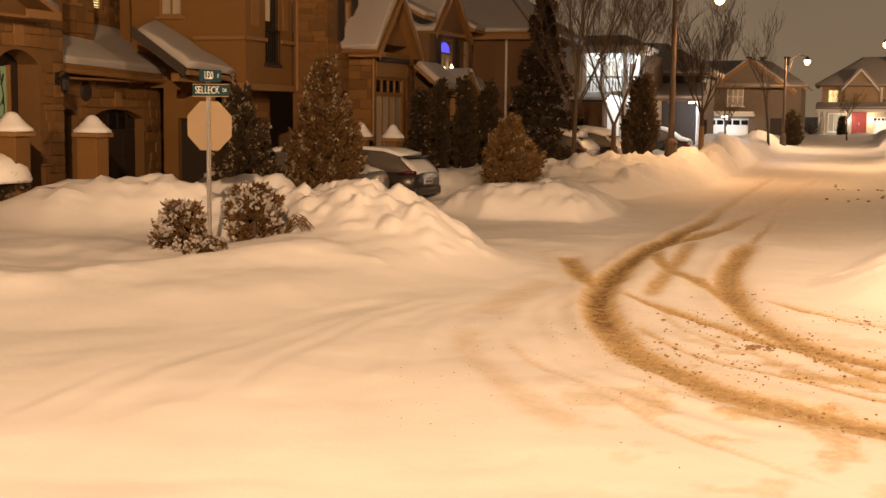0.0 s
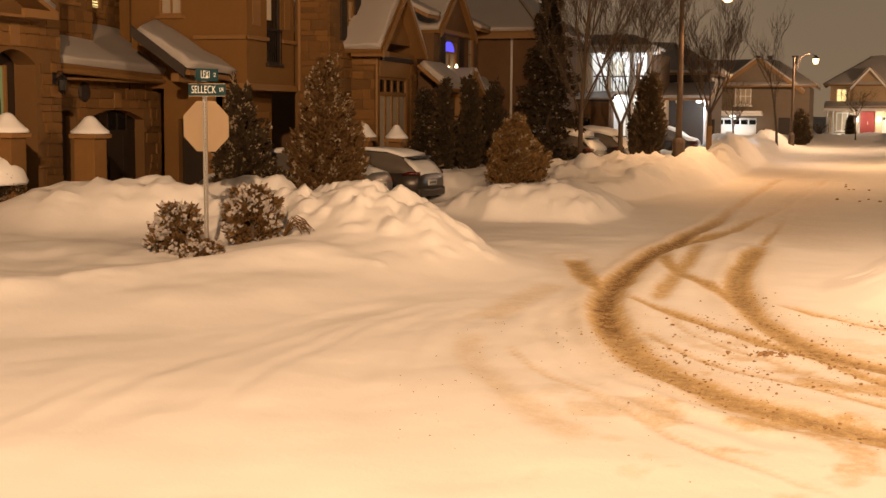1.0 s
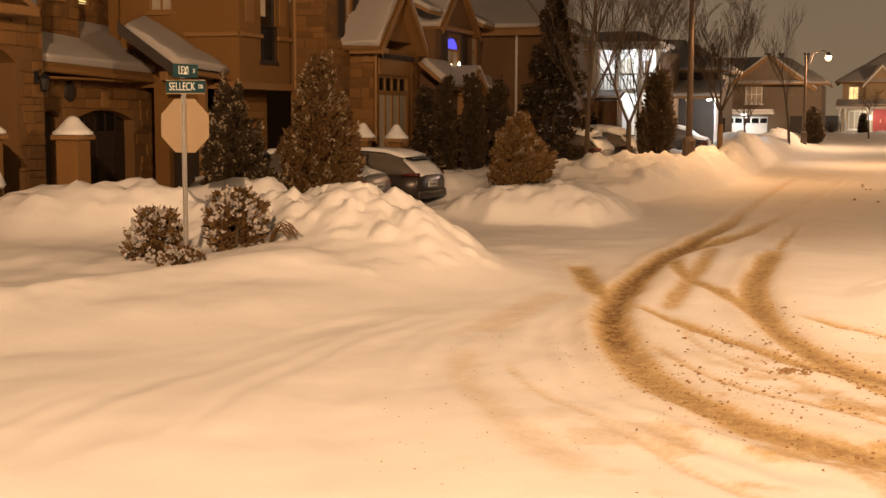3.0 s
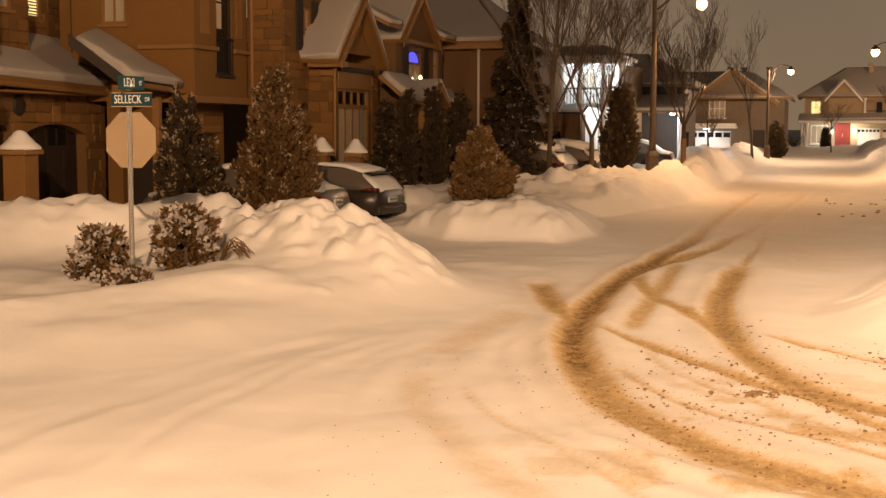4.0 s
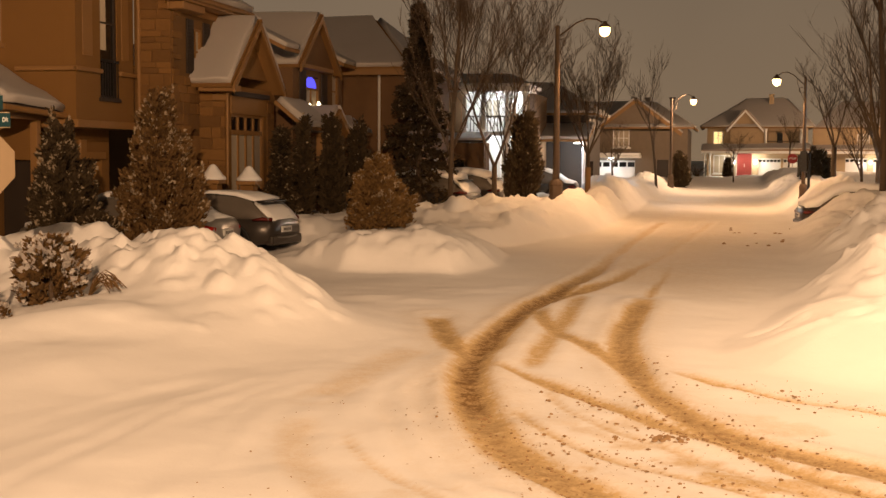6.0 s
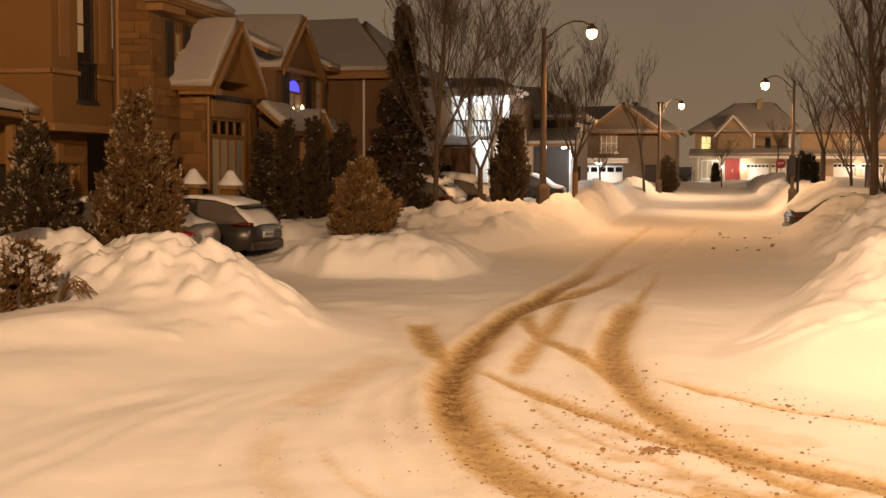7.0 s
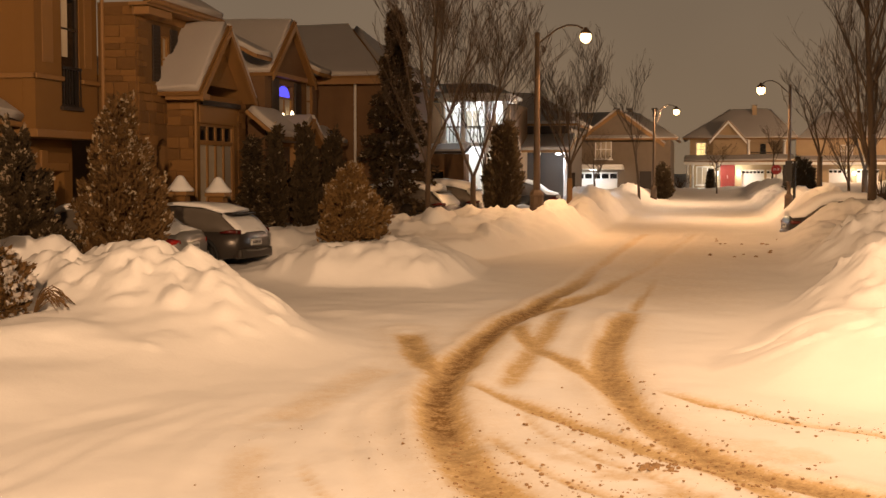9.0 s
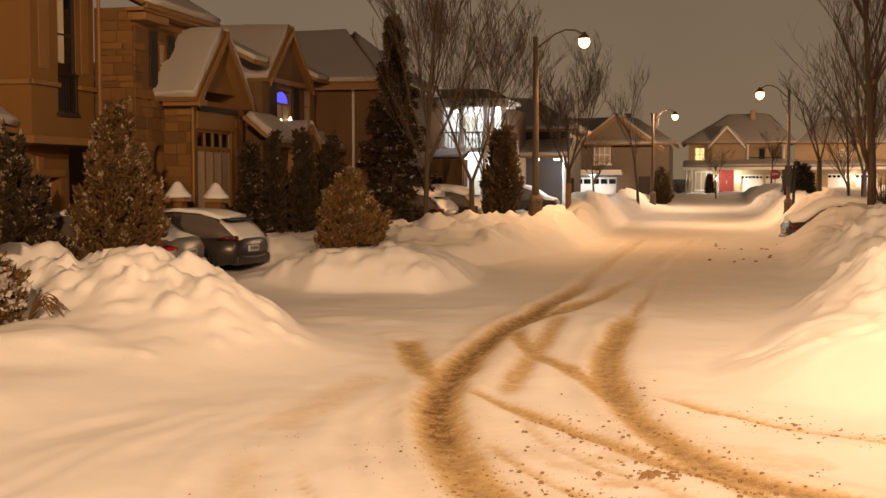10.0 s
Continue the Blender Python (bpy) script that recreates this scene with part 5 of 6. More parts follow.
    lp = tagged(part("porch_lantern", bm, PORCHGLOW), "bright white lantern between garage doors", "lamp", "porch lanterns")
    lp.visible_shadow = False
    lamp_light("porch_light", (10.8, 102.1, 2.1), 50, (1.0, 0.92, 0.78), 0.1)
    return ob


far_house()


def added_house():
    """House added out of view across the street; its lamp lights the yards."""
    ob = thing("house", (11.5, 55, 0.2), "brick house added out of view to carry a white porch lamp", "house", "houses on the street")
    m = pose(11.0, 0, 0, 0, 0, RIGHT)
    wall(ob, m, -62.0, -48.0, -0.2, 5.2, [(-60.5, -58.0, -0.2, 2.2), (-53.0, -51.5, 1.0, 2.4)], BRICK, 0.3)
    garage_door(ob, m, -60.5, -58.0, 0.0, 2.2, WHITE, GLASS)
    window(ob, m, -53.0, -51.5, 1.0, 2.4, 2, 1, TRIM, CURTAIN)
    roof(ob, [(10.6, 47.6, 5.2), (10.6, 62.4, 5.2), (15.0, 58.5, 7.2), (15.0, 51.5, 7.2)], 0.14)
    bm = bmesh.new()
    lathe(bm, [(0.0, 0.14), (0.09, 0.10), (0.1, 0.0), (0.07, -0.12), (0.0, -0.14)], pose(10.8, 56.0, 2.6), 10)
    lp = tagged(part("porch_lantern", bm, PORCHGLOW), "white lantern added out of view to light the yards", "lamp", "porch lanterns")
    lp.visible_shadow = False
    lamp_light("porch_light", (10.7, 56.0, 2.6), 750, COOL, 0.1)
    return ob


added_house()


# ---------------------------------------------------------------- stop sign with street names
def lettering(text, m, size, squeeze, parent, mat, name="lettering"):
    cu = bpy.data.curves.new(name, "FONT")
    cu.body, cu.size, cu.extrude, cu.align_x, cu.align_y = text, size, 0.002, "CENTER", "CENTER"
    cu.materials.append(mat)
    ob = new(name, cu)
    ob.parent = parent
    ob.matrix_parent_inverse = parent.matrix_world.inverted()
    ob.matrix_basis = m @ Matrix.Diagonal((squeeze, 1, 1, 1))
    return ob


def plate_board(x0, x1, z0, z1, thick, m):
    bm = bmesh.new()
    block(bm, x0, x1, -thick / 2, thick / 2, z0, z1, m)
    return bm


def octagon(bm, r, thick, m):
    ring = [(r * math.cos(math.pi / 8 + k * math.pi / 4), r * math.sin(math.pi / 8 + k * math.pi / 4)) for k in range(8)]
    pts = [(x, -thick / 2, z) for x, z in ring] + [(x, thick / 2, z) for x, z in ring]
    hull(bm, pts, [tuple(range(7, -1, -1)), tuple(range(8, 16))] + [(k, (k + 1) % 8, 8 + (k + 1) % 8, 8 + k) for k in range(8)], m)
    bmesh.ops.recalc_face_normals(bm, faces=bm.faces[:])


def stop_sign():
    x, y, z = -9.21, 15.9, 2.07
    base = snow_z(x, y) - 0.4
    ob = thing("stop_sign", (x, y, base), "bare metal back of a stop sign with two street-name blades", "stop sign")
    bm = bmesh.new()
    block(bm, x - 0.030, x - 0.022, y - 0.050, y - 0.012, base, 2.62)
    block(bm, x + 0.022, x + 0.030, y - 0.050, y - 0.012, base, 2.62)
    block(bm, x - 0.030, x + 0.030, y - 0.018, y - 0.010, base, 2.62)
    post = part("post", bm, GALV, ob, "galvanised channel post with bolt holes")
    for k in range(34):
        zz = 2.58 - 0.055 * k
        bm = bmesh.new()
        tube(bm, (x, y - 0.0195, zz), (x, y - 0.0165, zz), 0.006, 0.006, 8)
        part("bolt_hole", bm, BLACK, post)
    bm = bmesh.new()
    octagon(bm, 0.388 / math.cos(math.pi / 8), 0.004, pose(x, y, z))
    part("octagon_plate", bm, ALU, ob, "bare octagonal plate")
    bm = bmesh.new()
    octagon(bm, 0.375 / math.cos(math.pi / 8), 0.003, pose(x, y + 0.006, z))
    part("sign_face", bm, STOPRED, ob)
    for dz in (-0.25, 0.25):
        bm = bmesh.new()
        tube(bm, (x, y - 0.058, z + dz), (x, y + 0.004, z + dz), 0.012, 0.012, 8)
        part("bolt", bm, GALV, ob)
    part("sign_bracket", made_block(x - 0.035, x + 0.035, y - 0.05, y - 0.005, 2.50, 2.56, bevel=0.008), GALV, ob)
    m = pose(x + 0.05, y - 0.05, 2.63)
    blade = part("street_blade", plate_board(-0.315, 0.315, -0.10, 0.10, 0.008, m), GREEN, ob, "dark teal blade lettered SELLECK DR")
    for a, b, c, d in ((-0.315, 0.315, 0.088, 0.1), (-0.315, 0.315, -0.1, -0.088)):
        part("blade_edge", made_block(a, b, -0.006, -0.0045, c, d, m), ALU, blade)
    lettering("SELLECK", m @ pose(-0.055, -0.0052, 0.0, 90), 0.165, 0.68, blade, LETTER)
    lettering("DR", m @ pose(0.248, -0.0052, 0.0, 90), 0.085, 0.7, blade, LETTER)
    part("blade_clamp", made_block(x - 0.03, x + 0.03, y - 0.08, y - 0.02, 2.755, 2.80, bevel=0.01), GALV, ob)
    m = pose(x + 0.05, y - 0.05, 2.86, 0, 0, 82)
    blade = part("street_blade", plate_board(-0.29, 0.29, -0.095, 0.095, 0.008, m), GREEN, ob, "dark teal blade lettered LEXI ST")
    lettering("LEXI", m @ pose(-0.05, -0.0052, 0.0, 90), 0.165, 0.75, blade, LETTER)
    lettering("ST", m @ pose(0.20, -0.0052, 0.0, 90), 0.085, 0.7, blade, LETTER)
    part("snow_cap", made_block(x - 0.05, x + 0.06, y - 0.085, y - 0.02, 2.801, 2.85, bevel=0.02), SNOW, ob)
    return ob


stop_sign()

# second stop sign far down the street
far_sign = thing("stop_sign", (4.41, 87.7, 0.8), "small red stop sign far down the snowy street", "stop sign")
bm = bmesh.new()
tube(bm, (4.41, 87.74, 0.6), (4.41, 87.74, 2.6), 0.04, 0.04, 8)
part("post", bm, GALV, far_sign)
bm = bmesh.new()
octagon(bm, 0.33, 0.02, pose(4.41, 87.68, 2.32))
part("octagon_plate", bm, STOPRED, far_sign, "red octagonal plate")
lettering("STOP", pose(4.41, 87.665, 2.32, 90), 0.19, 0.9, far_sign, LETTER)


# ---------------------------------------------------------------- stone piers
def pier(x, y, top, wide, label, group):
    z0 = snow_z(x, y) - 0.3
    ob = thing("stone_pier", (x, y, z0), label, "pier", group)
    h = wide / 2
    shaft = part("shaft", made_block(x - h, x + h, y - h, y + h, z0, top - 0.1, bevel=0.02), STONE, ob)
    part("coping", made_block(x - h - 0.08, x + h + 0.08, y - h - 0.08, y + h + 0.08, top - 0.1, top, bevel=0.02), TRIM, ob)
    bm = bmesh.new()
    k = wide + 0.14
    lathe(bm, [(0.0, 0.0), (k * 0.66, 0.0), (k * 0.66, 0.05), (k * 0.5, 0.13), (k * 0.30, 0.26), (k * 0.2, 0.34), (k * 0.1, 0.38), (0.0, 0.39)], pose(x, y, top + 0.002, 0, 0, 45), 12)
    part("snow_cap", bm, SNOW, ob, "pointed cap of snow", smooth=True)
    return ob


pier(-15.4, 22.35, 1.80, 0.50, "tan stone pier with a pointed snow cap", "entry piers")
pier(-15.4, 19.45, 1.86, 0.50, "tan stone pier beside the entry, snow on top", "entry piers")
pier(-12.55, 31.55, 1.62, 0.36, "small stone pier behind the cars, snow capped", "drive piers")
pier(-11.95, 32.5, 1.58, 0.36, "small stone pier by the bay window, snow capped", "drive piers")


# ---------------------------------------------------------------- evergreens and shrubs
def tufts(name, centres, sizes, dirs, mat, parent, blades, seed, label="", wide=0.20):
    """Many small blades in one mesh."""
    rng = np.random.RandomState(seed)
    n = len(centres)
    sizes = np.asarray(sizes)
    c, s = np.repeat(centres, blades, 0), np.repeat(sizes, blades)[:, None]
    d = np.repeat(dirs, blades, 0) + rng.normal(0, 0.55, (n * blades, 3))
    d /= np.linalg.norm(d, axis=1)[:, None]
    side = np.cross(d, rng.normal(0, 1, d.shape))
    side /= np.linalg.norm(side, axis=1)[:, None]
    c = c + rng.normal(0, 0.25, c.shape) * s
    p0, p1, p2, p3 = c, c + d * s * 0.5 + side * s * wide, c + d * s, c + d * s * 0.5 - side * s * wide
    co = np.stack((p0, p1, p2, p3), 1).reshape(-1, 3)
    k = len(co) // 4
    me = bpy.data.meshes.new(name)
    me.vertices.add(len(co))
    me.vertices.foreach_set("co", co.ravel())
    me.loops.add(k * 4)
    me.loops.foreach_set("vertex_index", np.arange(k * 4))
    me.polygons.add(k)
    me.polygons.foreach_set("loop_start", np.arange(0, k * 4, 4))
    me.update(calc_edges=True)
    me.materials.append(mat)
    ob = new(name, me)
    ob.parent = parent
    ob.matrix_parent_inverse = parent.matrix_world.inverted()
    if label:
        ob["label"] = label
    return ob


def evergreen(name, x, y, top, wide, label, leaf, seed, shape="cone", count=2550, frost=0.18, tuft=0.16, base=None, group="", lobes=5, taper=1.7):
    """A crown of small leaf tufts with an uneven outline, frost on the outer ones, on a short trunk."""
    rng = np.random.RandomState(seed)
    z0 = snow_z(x, y) - 0.1 if base is None else base
    ob = thing(name, (x, y, z0), label, "shrub" if name.endswith("shrub") or name.endswith("hedge") else "tree", group)
    h = top - z0
    u = rng.rand(count) ** 0.8
    a = rng.rand(count) * 2 * np.pi
    if shape == "cone":
        prof = np.where(u < 0.3, 0.80 + u * 0.67, 1.0 - ((np.maximum(u, 0.3) - 0.3) / 0.7) ** taper * 0.92)
    elif shape == "spire":
        prof = (1 - u) ** 0.85 + 0.04
    elif shape == "dome":
        prof = np.sqrt(np.clip(1 - (u * 0.98) ** 2.4, 0, 1))
    else:
        prof = np.sin(np.pi * np.clip(u * 0.86 + 0.12, 0, 1)) ** 0.7
    lob = 1 + 0.16 * np.sin(a * lobes + u * 9 + seed)
    rim = wide / 2 * prof * lob
    r = rim * np.sqrt(rng.uniform(0.1, 1.0, count))
    if shape == "spire":
        # tiers of drooping boughs with gaps between them
        tiers = max(9, int(h * 2.5))
        tier = np.floor(u * tiers)
        bough = rng.randint(0, 8, count)
        reach = 0.50 + 0.7 * np.abs(np.sin(tier * 12.9 + bough * 78.2))
        a = bough * 0.785 + tier * 1.3 + rng.normal(0, 0.13, count)
        rim = wide / 2 * ((1 - tier / tiers) ** 1.0 + 0.03) * reach
        r = rim * np.sqrt(rng.uniform(0.02, 1.0, count))
        u = np.clip((tier + 0.6) / tiers - 0.28 * r / h + rng.normal(0, 0.05 / h, count), 0, 1)
    if shape == "cone":
        # upright sprays fanning out from the stem, of uneven length, so that the outline is ragged
        k = 30 + int(13 * wide * h)
        su = 0.02 + 0.80 * rng.rand(k) ** 1.15
        sa = rng.rand(k) * 2 * np.pi
        reach = np.where(su < 0.22, 0.78 + su, 1.0 - ((np.maximum(su, 0.22) - 0.22) / 0.70).clip(0, 1) ** (taper * 0.75) * 0.90)
        out = wide / 2 * reach * (0.45 + 0.50 * rng.rand(k) ** 0.6) * (1 + 0.14 * np.sin(sa * lobes + seed))
        long = h * (0.10 + 0.15 * rng.rand(k)) * (1.25 - 0.6 * su)
        w = rng.choice(k, count, p=(long * (0.4 + reach)) / (long * (0.4 + reach)).sum())
        s = rng.rand(count) ** 0.85
        fat = 0.060 * wide * (1.15 - s) * (0.6 + 0.4 * (1.3 - su[w]))
        rad = out[w] * (0.35 + 0.65 * s ** 0.6)
        px, py = rad * np.cos(sa[w]) + rng.normal(0, 1, count) * fat, rad * np.sin(sa[w]) + rng.normal(0, 1, count) * fat
        a, r = np.arctan2(py, px), np.hypot(px, py)
        u = np.clip(su[w] + s * long[w] / h + rng.normal(0, 0.3, count) * fat / h, 0, 1.05)
        rim = np.where(s > 0.6, r, r * 2)
    if shape == "bush":
        # sprays: most tufts gather round some dozens of points near the rim
        k = 26 + int(18 * wide * h)
        pick = rng.randint(0, count, k)[rng.randint(0, k, count)]
        loose = rng.rand(count) < 0.22
        sig = 0.075 * wide
        cr, ca, cu = rim[pick] * (0.70 + 0.36 * ((pick * 37) % 101) / 101), a[pick], u[pick]
        px, py = cr * np.cos(ca) + rng.normal(0, sig, count), cr * np.sin(ca) + rng.normal(0, sig, count)
        pu = cu + rng.normal(0, sig * 1.5 / h, count)
        keep = loose
        a = np.where(keep, a, np.arctan2(py, px))
        r = np.where(keep, r * 0.8, np.hypot(px, py))
        u = np.clip(np.where(keep, u, pu), 0.0, 1.05)
        rim = np.where(keep, rim, rim[pick])
    c = np.stack((x + r * np.cos(a), y + r * np.sin(a), z0 + h * u * (1 + 0.015 * rng.normal(size=count))), 1)
    lift = 1.3 if shape == "cone" else 0.9 if shape in ("cone", "dome", "bush") else -0.1
    d = np.stack((np.cos(a), np.sin(a), np.full(count, lift)), 1)
    size = tuft * rng.uniform(0.6, 1.3, count)
    outer = (r > rim * 0.72) & (rng.rand(count) < frost * 2.2)
    bm = bmesh.new()
    tube(bm, (x, y, z0 - 0.2), (x, y, z0 + h * 0.85), 0.05 + 0.012 * h, 0.012, 8)
    part("trunk", bm, BARK, ob)
    tufts("crown", c[~outer], size[~outer], d[~outer], leaf, ob, 9, seed + 1)
    if outer.any():
        laden = name == "juniper_shrub"
        fr = tufts("frost_coating", c[outer] + d[outer] * 0.03, size[outer] * (0.6 if laden else 0.55), d[outer], DIMSNOW if laden else FROST, ob, 9 if laden else 4, seed + 2, "snow-dusted leaf tips", wide=0.42 if laden else 0.3)
        fr["kind"] = "stuff"
    return ob


evergreen("cedar_shrub", -12.74, 24.3, 3.15, 1.45, "tall dark cedar flecked with snow", LEAF, 11, count=4600, frost=0.22, tuft=0.115)
evergreen("cedar_shrub", -10.98, 24.9, 3.66, 1.78, "tall brown cedar with snow-flecked tips", TAWNY, 12, count=6200, frost=0.22, tuft=0.115)
evergreen("cedar_shrub", -7.85, 29.9, 2.28, 1.95, "broad tawny cedar half buried in the snowbank", GOLDEN, 13, count=7600, frost=0.22, tuft=0.10, lobes=2, taper=0.62)
evergreen("juniper_shrub", -9.80, 16.0, 0.74, 0.78, "low bush beside the sign, tips laden with snow", TAWNY, 14, "bush", 620, 0.26, 0.10)
evergreen("juniper_shrub", -9.18, 15.75, 0.22, 0.55, "small bush at the sign post, tips laden with snow", TAWNY, 18, "bush", 350, 0.26, 0.09)
evergreen("juniper_shrub", -8.98, 17.05, 0.98, 0.80, "rounded bush with clumps of snow on its tips", TAWNY, 15, "bush", 720, 0.26, 0.11)
evergreen("boxwood_hedge", -15.66, 19.3, 1.25, 1.35, "clipped round bush under a thick cap of snow", LEAF, 16, "dome", 1600, 0.25, 0.10, base=0.1)
evergreen("boxwood_hedge", -11.95, 24.1, 1.0, 1.5, "low dark hedge between the cedars, patches of snow on top", LEAF, 17, "dome", 1500, 0.20, 0.10)
evergreen("spruce_tree", -9.97, 43.2, 7.2, 3.0, "tall dark spruce dusted with snow", LEAF, 21, "spire", 3300, 0.10, 0.15, base=0.3)
evergreen("spruce_tree", -11.9, 34.9, 2.95, 0.9, "young spruce dusted with snow beside the bay window", LEAF, 22, "spire", 1100, 0.2, 0.16)
evergreen("cedar_tree", -11.5, 35.6, 3.4, 0.7, "slim dark cedar before the porch", LEAF, 23, "cone", 1100, 0.06, 0.15, taper=0.95)
evergreen("cedar_tree", -11.0, 36.6, 3.6, 1.0, "dark cedar before the porch", LEAF, 24, "cone", 1500, 0.06, 0.16, taper=0.95)
evergreen("cedar_tree", -10.7, 38.4, 3.25, 1.1, "dark bushy cedar by the porch", LEAF, 25, "cone", 1500, 0.06, 0.16, taper=0.95)
evergreen("cedar_tree", -6.42, 43.2, 3.75, 1.4, "dense dark cedar in the snowbank by the lamp", LEAF, 26, "cone", 2200, 0.04, 0.17)
evergreen("cedar_tree", -2.4, 77.0, 2.7, 1.1, "snow-dusted cedar beside a distant house", LEAF, 27, "cone", 1300, 0.12, 0.18)
evergreen("spruce_tree", 4.40, 65.7, 2.75, 1.5, "dark bushy spruce on the snowbank", LEAF, 28, "cone", 1200, 0.08, 0.2)
evergreen("spruce_tree", 0.35, 99.4, 2.3, 0.8, "small spruce before the white porch", LEAF, 29, "spire", 500, 0.3, 0.18)

# snow on the round bush and arching grass beside the sign
hedge_cap = bmesh.new()
lathe(hedge_cap, [(0.0, 0.42), (0.22, 0.40), (0.45, 0.30), (0.62, 0.10), (0.68, -0.10), (0.64, -0.16), (0.0, -0.05)], pose(-15.66, 19.3, 1.02), 20)
for v in hedge_cap.verts:
    v.co += Vector((noise.noise(v.co * 3) * 0.05, noise.noise(v.co * 3 + Vector((5, 0, 0))) * 0.05, noise.noise(v.co * 4 + Vector((0, 7, 0))) * 0.06))
tagged(part("snow_cap", hedge_cap, SNOW, smooth=True), "thick cap of snow on a round bush", "snow")


def arching_grass(x, y, seed):
    rng = random.Random(seed)
    z = snow_z(x, y) - 0.05
    ob = thing("dry_grass", (x, y, z), "dry arching stalks poking out of the snow", "grass")
    bm = bmesh.new()
    for _ in range(16):
        a, l = rng.uniform(-0.5, 0.9), rng.uniform(0.3, 0.55)
        h = rng.uniform(0.22, 0.42)
        pts = [(x + l * t * math.cos(a), y + l * t * math.sin(a), z + h * math.sin(2.6 * t) * 1.0) for t in np.linspace(0, 1, 6)]
        pipe(bm, pts, [0.008, 0.008, 0.007, 0.006, 0.010, 0.005], 5)
    part("stalks", bm, TAWNY, ob)
    return ob


arching_grass(-8.55, 17.25, 3)


# ---------------------------------------------------------------- bare trees
def bare_tree(name, x, y, top, seed, label, trunk=0.10, stems=1, spread=0.5, levels=4, lean=0.0, fork=None, low=0.3, base=None, group="bare street trees", wrap=False, limbs=7):
    rng = random.Random(seed)
    z0 = snow_z(x, y) - 0.2 if base is None else base
    ob = thing(name, (x, y, z0), label, "tree", group)
    h = top - z0
    trunk_bm, limb_bm, twig_bm = bmesh.new(), bmesh.new(), bmesh.new()

    def grow(p, d, length, r, level):
        n = 5 if level < 2 else 3
        pts, rad, cur, dr = [p], [r], p, d.normalized()
        for i in range(n):
            wob = 0.03 if level == 0 else 0.10
            dr = (dr + Vector((rng.gauss(0, wob), rng.gauss(0, wob), rng.gauss(0.05, 0.05)))).normalized()
            cur = cur + dr * (length / n)
            pts.append(cur)
            rad.append(max(0.004, r * (1 - 0.62 * (i + 1) / n)))
        pipe(trunk_bm if level == 0 else (limb_bm if level == 1 else twig_bm), pts, rad, 8 if level == 0 else (6 if level == 1 else 4))
        if level >= levels:
            return
        kids = (limbs, 6, 5, 3, 2)[min(level, 4)]
        for k in range(kids):
            f = rng.uniform(low if level == 0 else 0.2, 1.0)
            i = min(n - 1, int(f * n))
            q = pts[i].lerp(pts[i + 1], f * n - i)
            az = rng.uniform(0, 2 * math.pi) if level else 2.4 * k + rng.uniform(-0.4, 0.4)
            side = Vector((math.cos(az), math.sin(az), 0))
            nd = (dr * (1 - spread) + side * spread + Vector((0, 0, 0.30))).normalized()
            grow(q, nd, length * rng.uniform(0.42, 0.68), max(0.0055, rad[i] * (rng.uniform(0.32, 0.48) if limbs > 12 and level == 0 else rng.uniform(0.42, 0.60))), level + 1)

    start = Vector((x, y, z0))
    if fork:
        neck = Vector((x, y, z0 + fork))
        pipe(trunk_bm, [start, start.lerp(neck, 0.5), neck], [trunk * 1.15, trunk, trunk * 0.95], 9)
        for k in range(stems):
            az = math.pi * (k / max(1, stems - 1)) + rng.uniform(-0.3, 0.3)
            d = Vector((math.cos(az) * 0.42, math.sin(az) * 0.2 + rng.uniform(-0.15, 0.15), 1.0))
            grow(neck - Vector((0, 0, 0.05)), d, (h - fork) * rng.uniform(0.7, 0.9), trunk * (0.42 if stems > 2 else 0.6), 1 if stems > 2 else 0)
    else:
        grow(start, Vector((lean, 0, 1)), h * 0.82, trunk, 0)
    part("trunk", trunk_bm, BARK, ob, smooth=True)
    part("branchwork", limb_bm, BARK, ob, smooth=True)
    part("twig_mass", twig_bm, BARK, ob)
    if wrap:
        bm = bmesh.new()
        tube(bm, (x, y, z0 + 0.1), (x, y, z0 + 1.3), trunk * 1.25, trunk * 1.2, 10)
        part("trunk_wrap", bm, TRIM, ob, "pale protective trunk wrap")
    return ob


bare_tree("bare_tree", -7.25, 35.4, 8.4, 31, "bare tree with many upright limbs in a snowbank", 0.075, 1, 0.36, 4, low=0.16, limbs=17)
bare_tree("bare_tree", -6.65, 38.9, 6.4, 32, "bare forked tree standing in a snowbank", 0.08, 2, 0.46, 4, fork=1.1, limbs=9)
bare_tree("bare_tree", -5.1, 51.0, 5.9, 33, "rounded bare tree with a wrapped trunk", 0.09, 7, 0.42, 5, fork=1.8, wrap=True)
bare_tree("sapling", -4.5, 55.4, 3.2, 34, "thin bare sapling on a snowbank", 0.05, 1, 0.6, 3)
bare_tree("sapling", -3.3, 67.8, 5.4, 35, "slender bare street tree beside a lamp", 0.08, 1, 0.4, 3)
bare_tree("sapling", 0.7, 86.8, 3.3, 36, "small bare sapling before the far house", 0.06, 1, 0.6, 3, low=0.5)
bare_tree("bare_tree", 5.05, 44.4, 9.5, 37, "large bare tree with a thick trunk and arching limbs", 0.15, 1, 0.40, 4, low=0.10, limbs=20)
bare_tree("sapling", 4.62, 46.8, 4.4, 38, "thin bare sapling leaning over the snow", 0.06, 1, 0.55, 3)
bare_tree("bare_tree", 4.15, 52.6, 5.6, 39, "bare tree with a bent trunk on the snowbank", 0.10, 3, 0.5, 4, fork=1.5)
bare_tree("bare_tree", 6.4, 58.0, 6.8, 40, "bare tree behind the snowbank", 0.12, 4, 0.5, 4, fork=1.6)
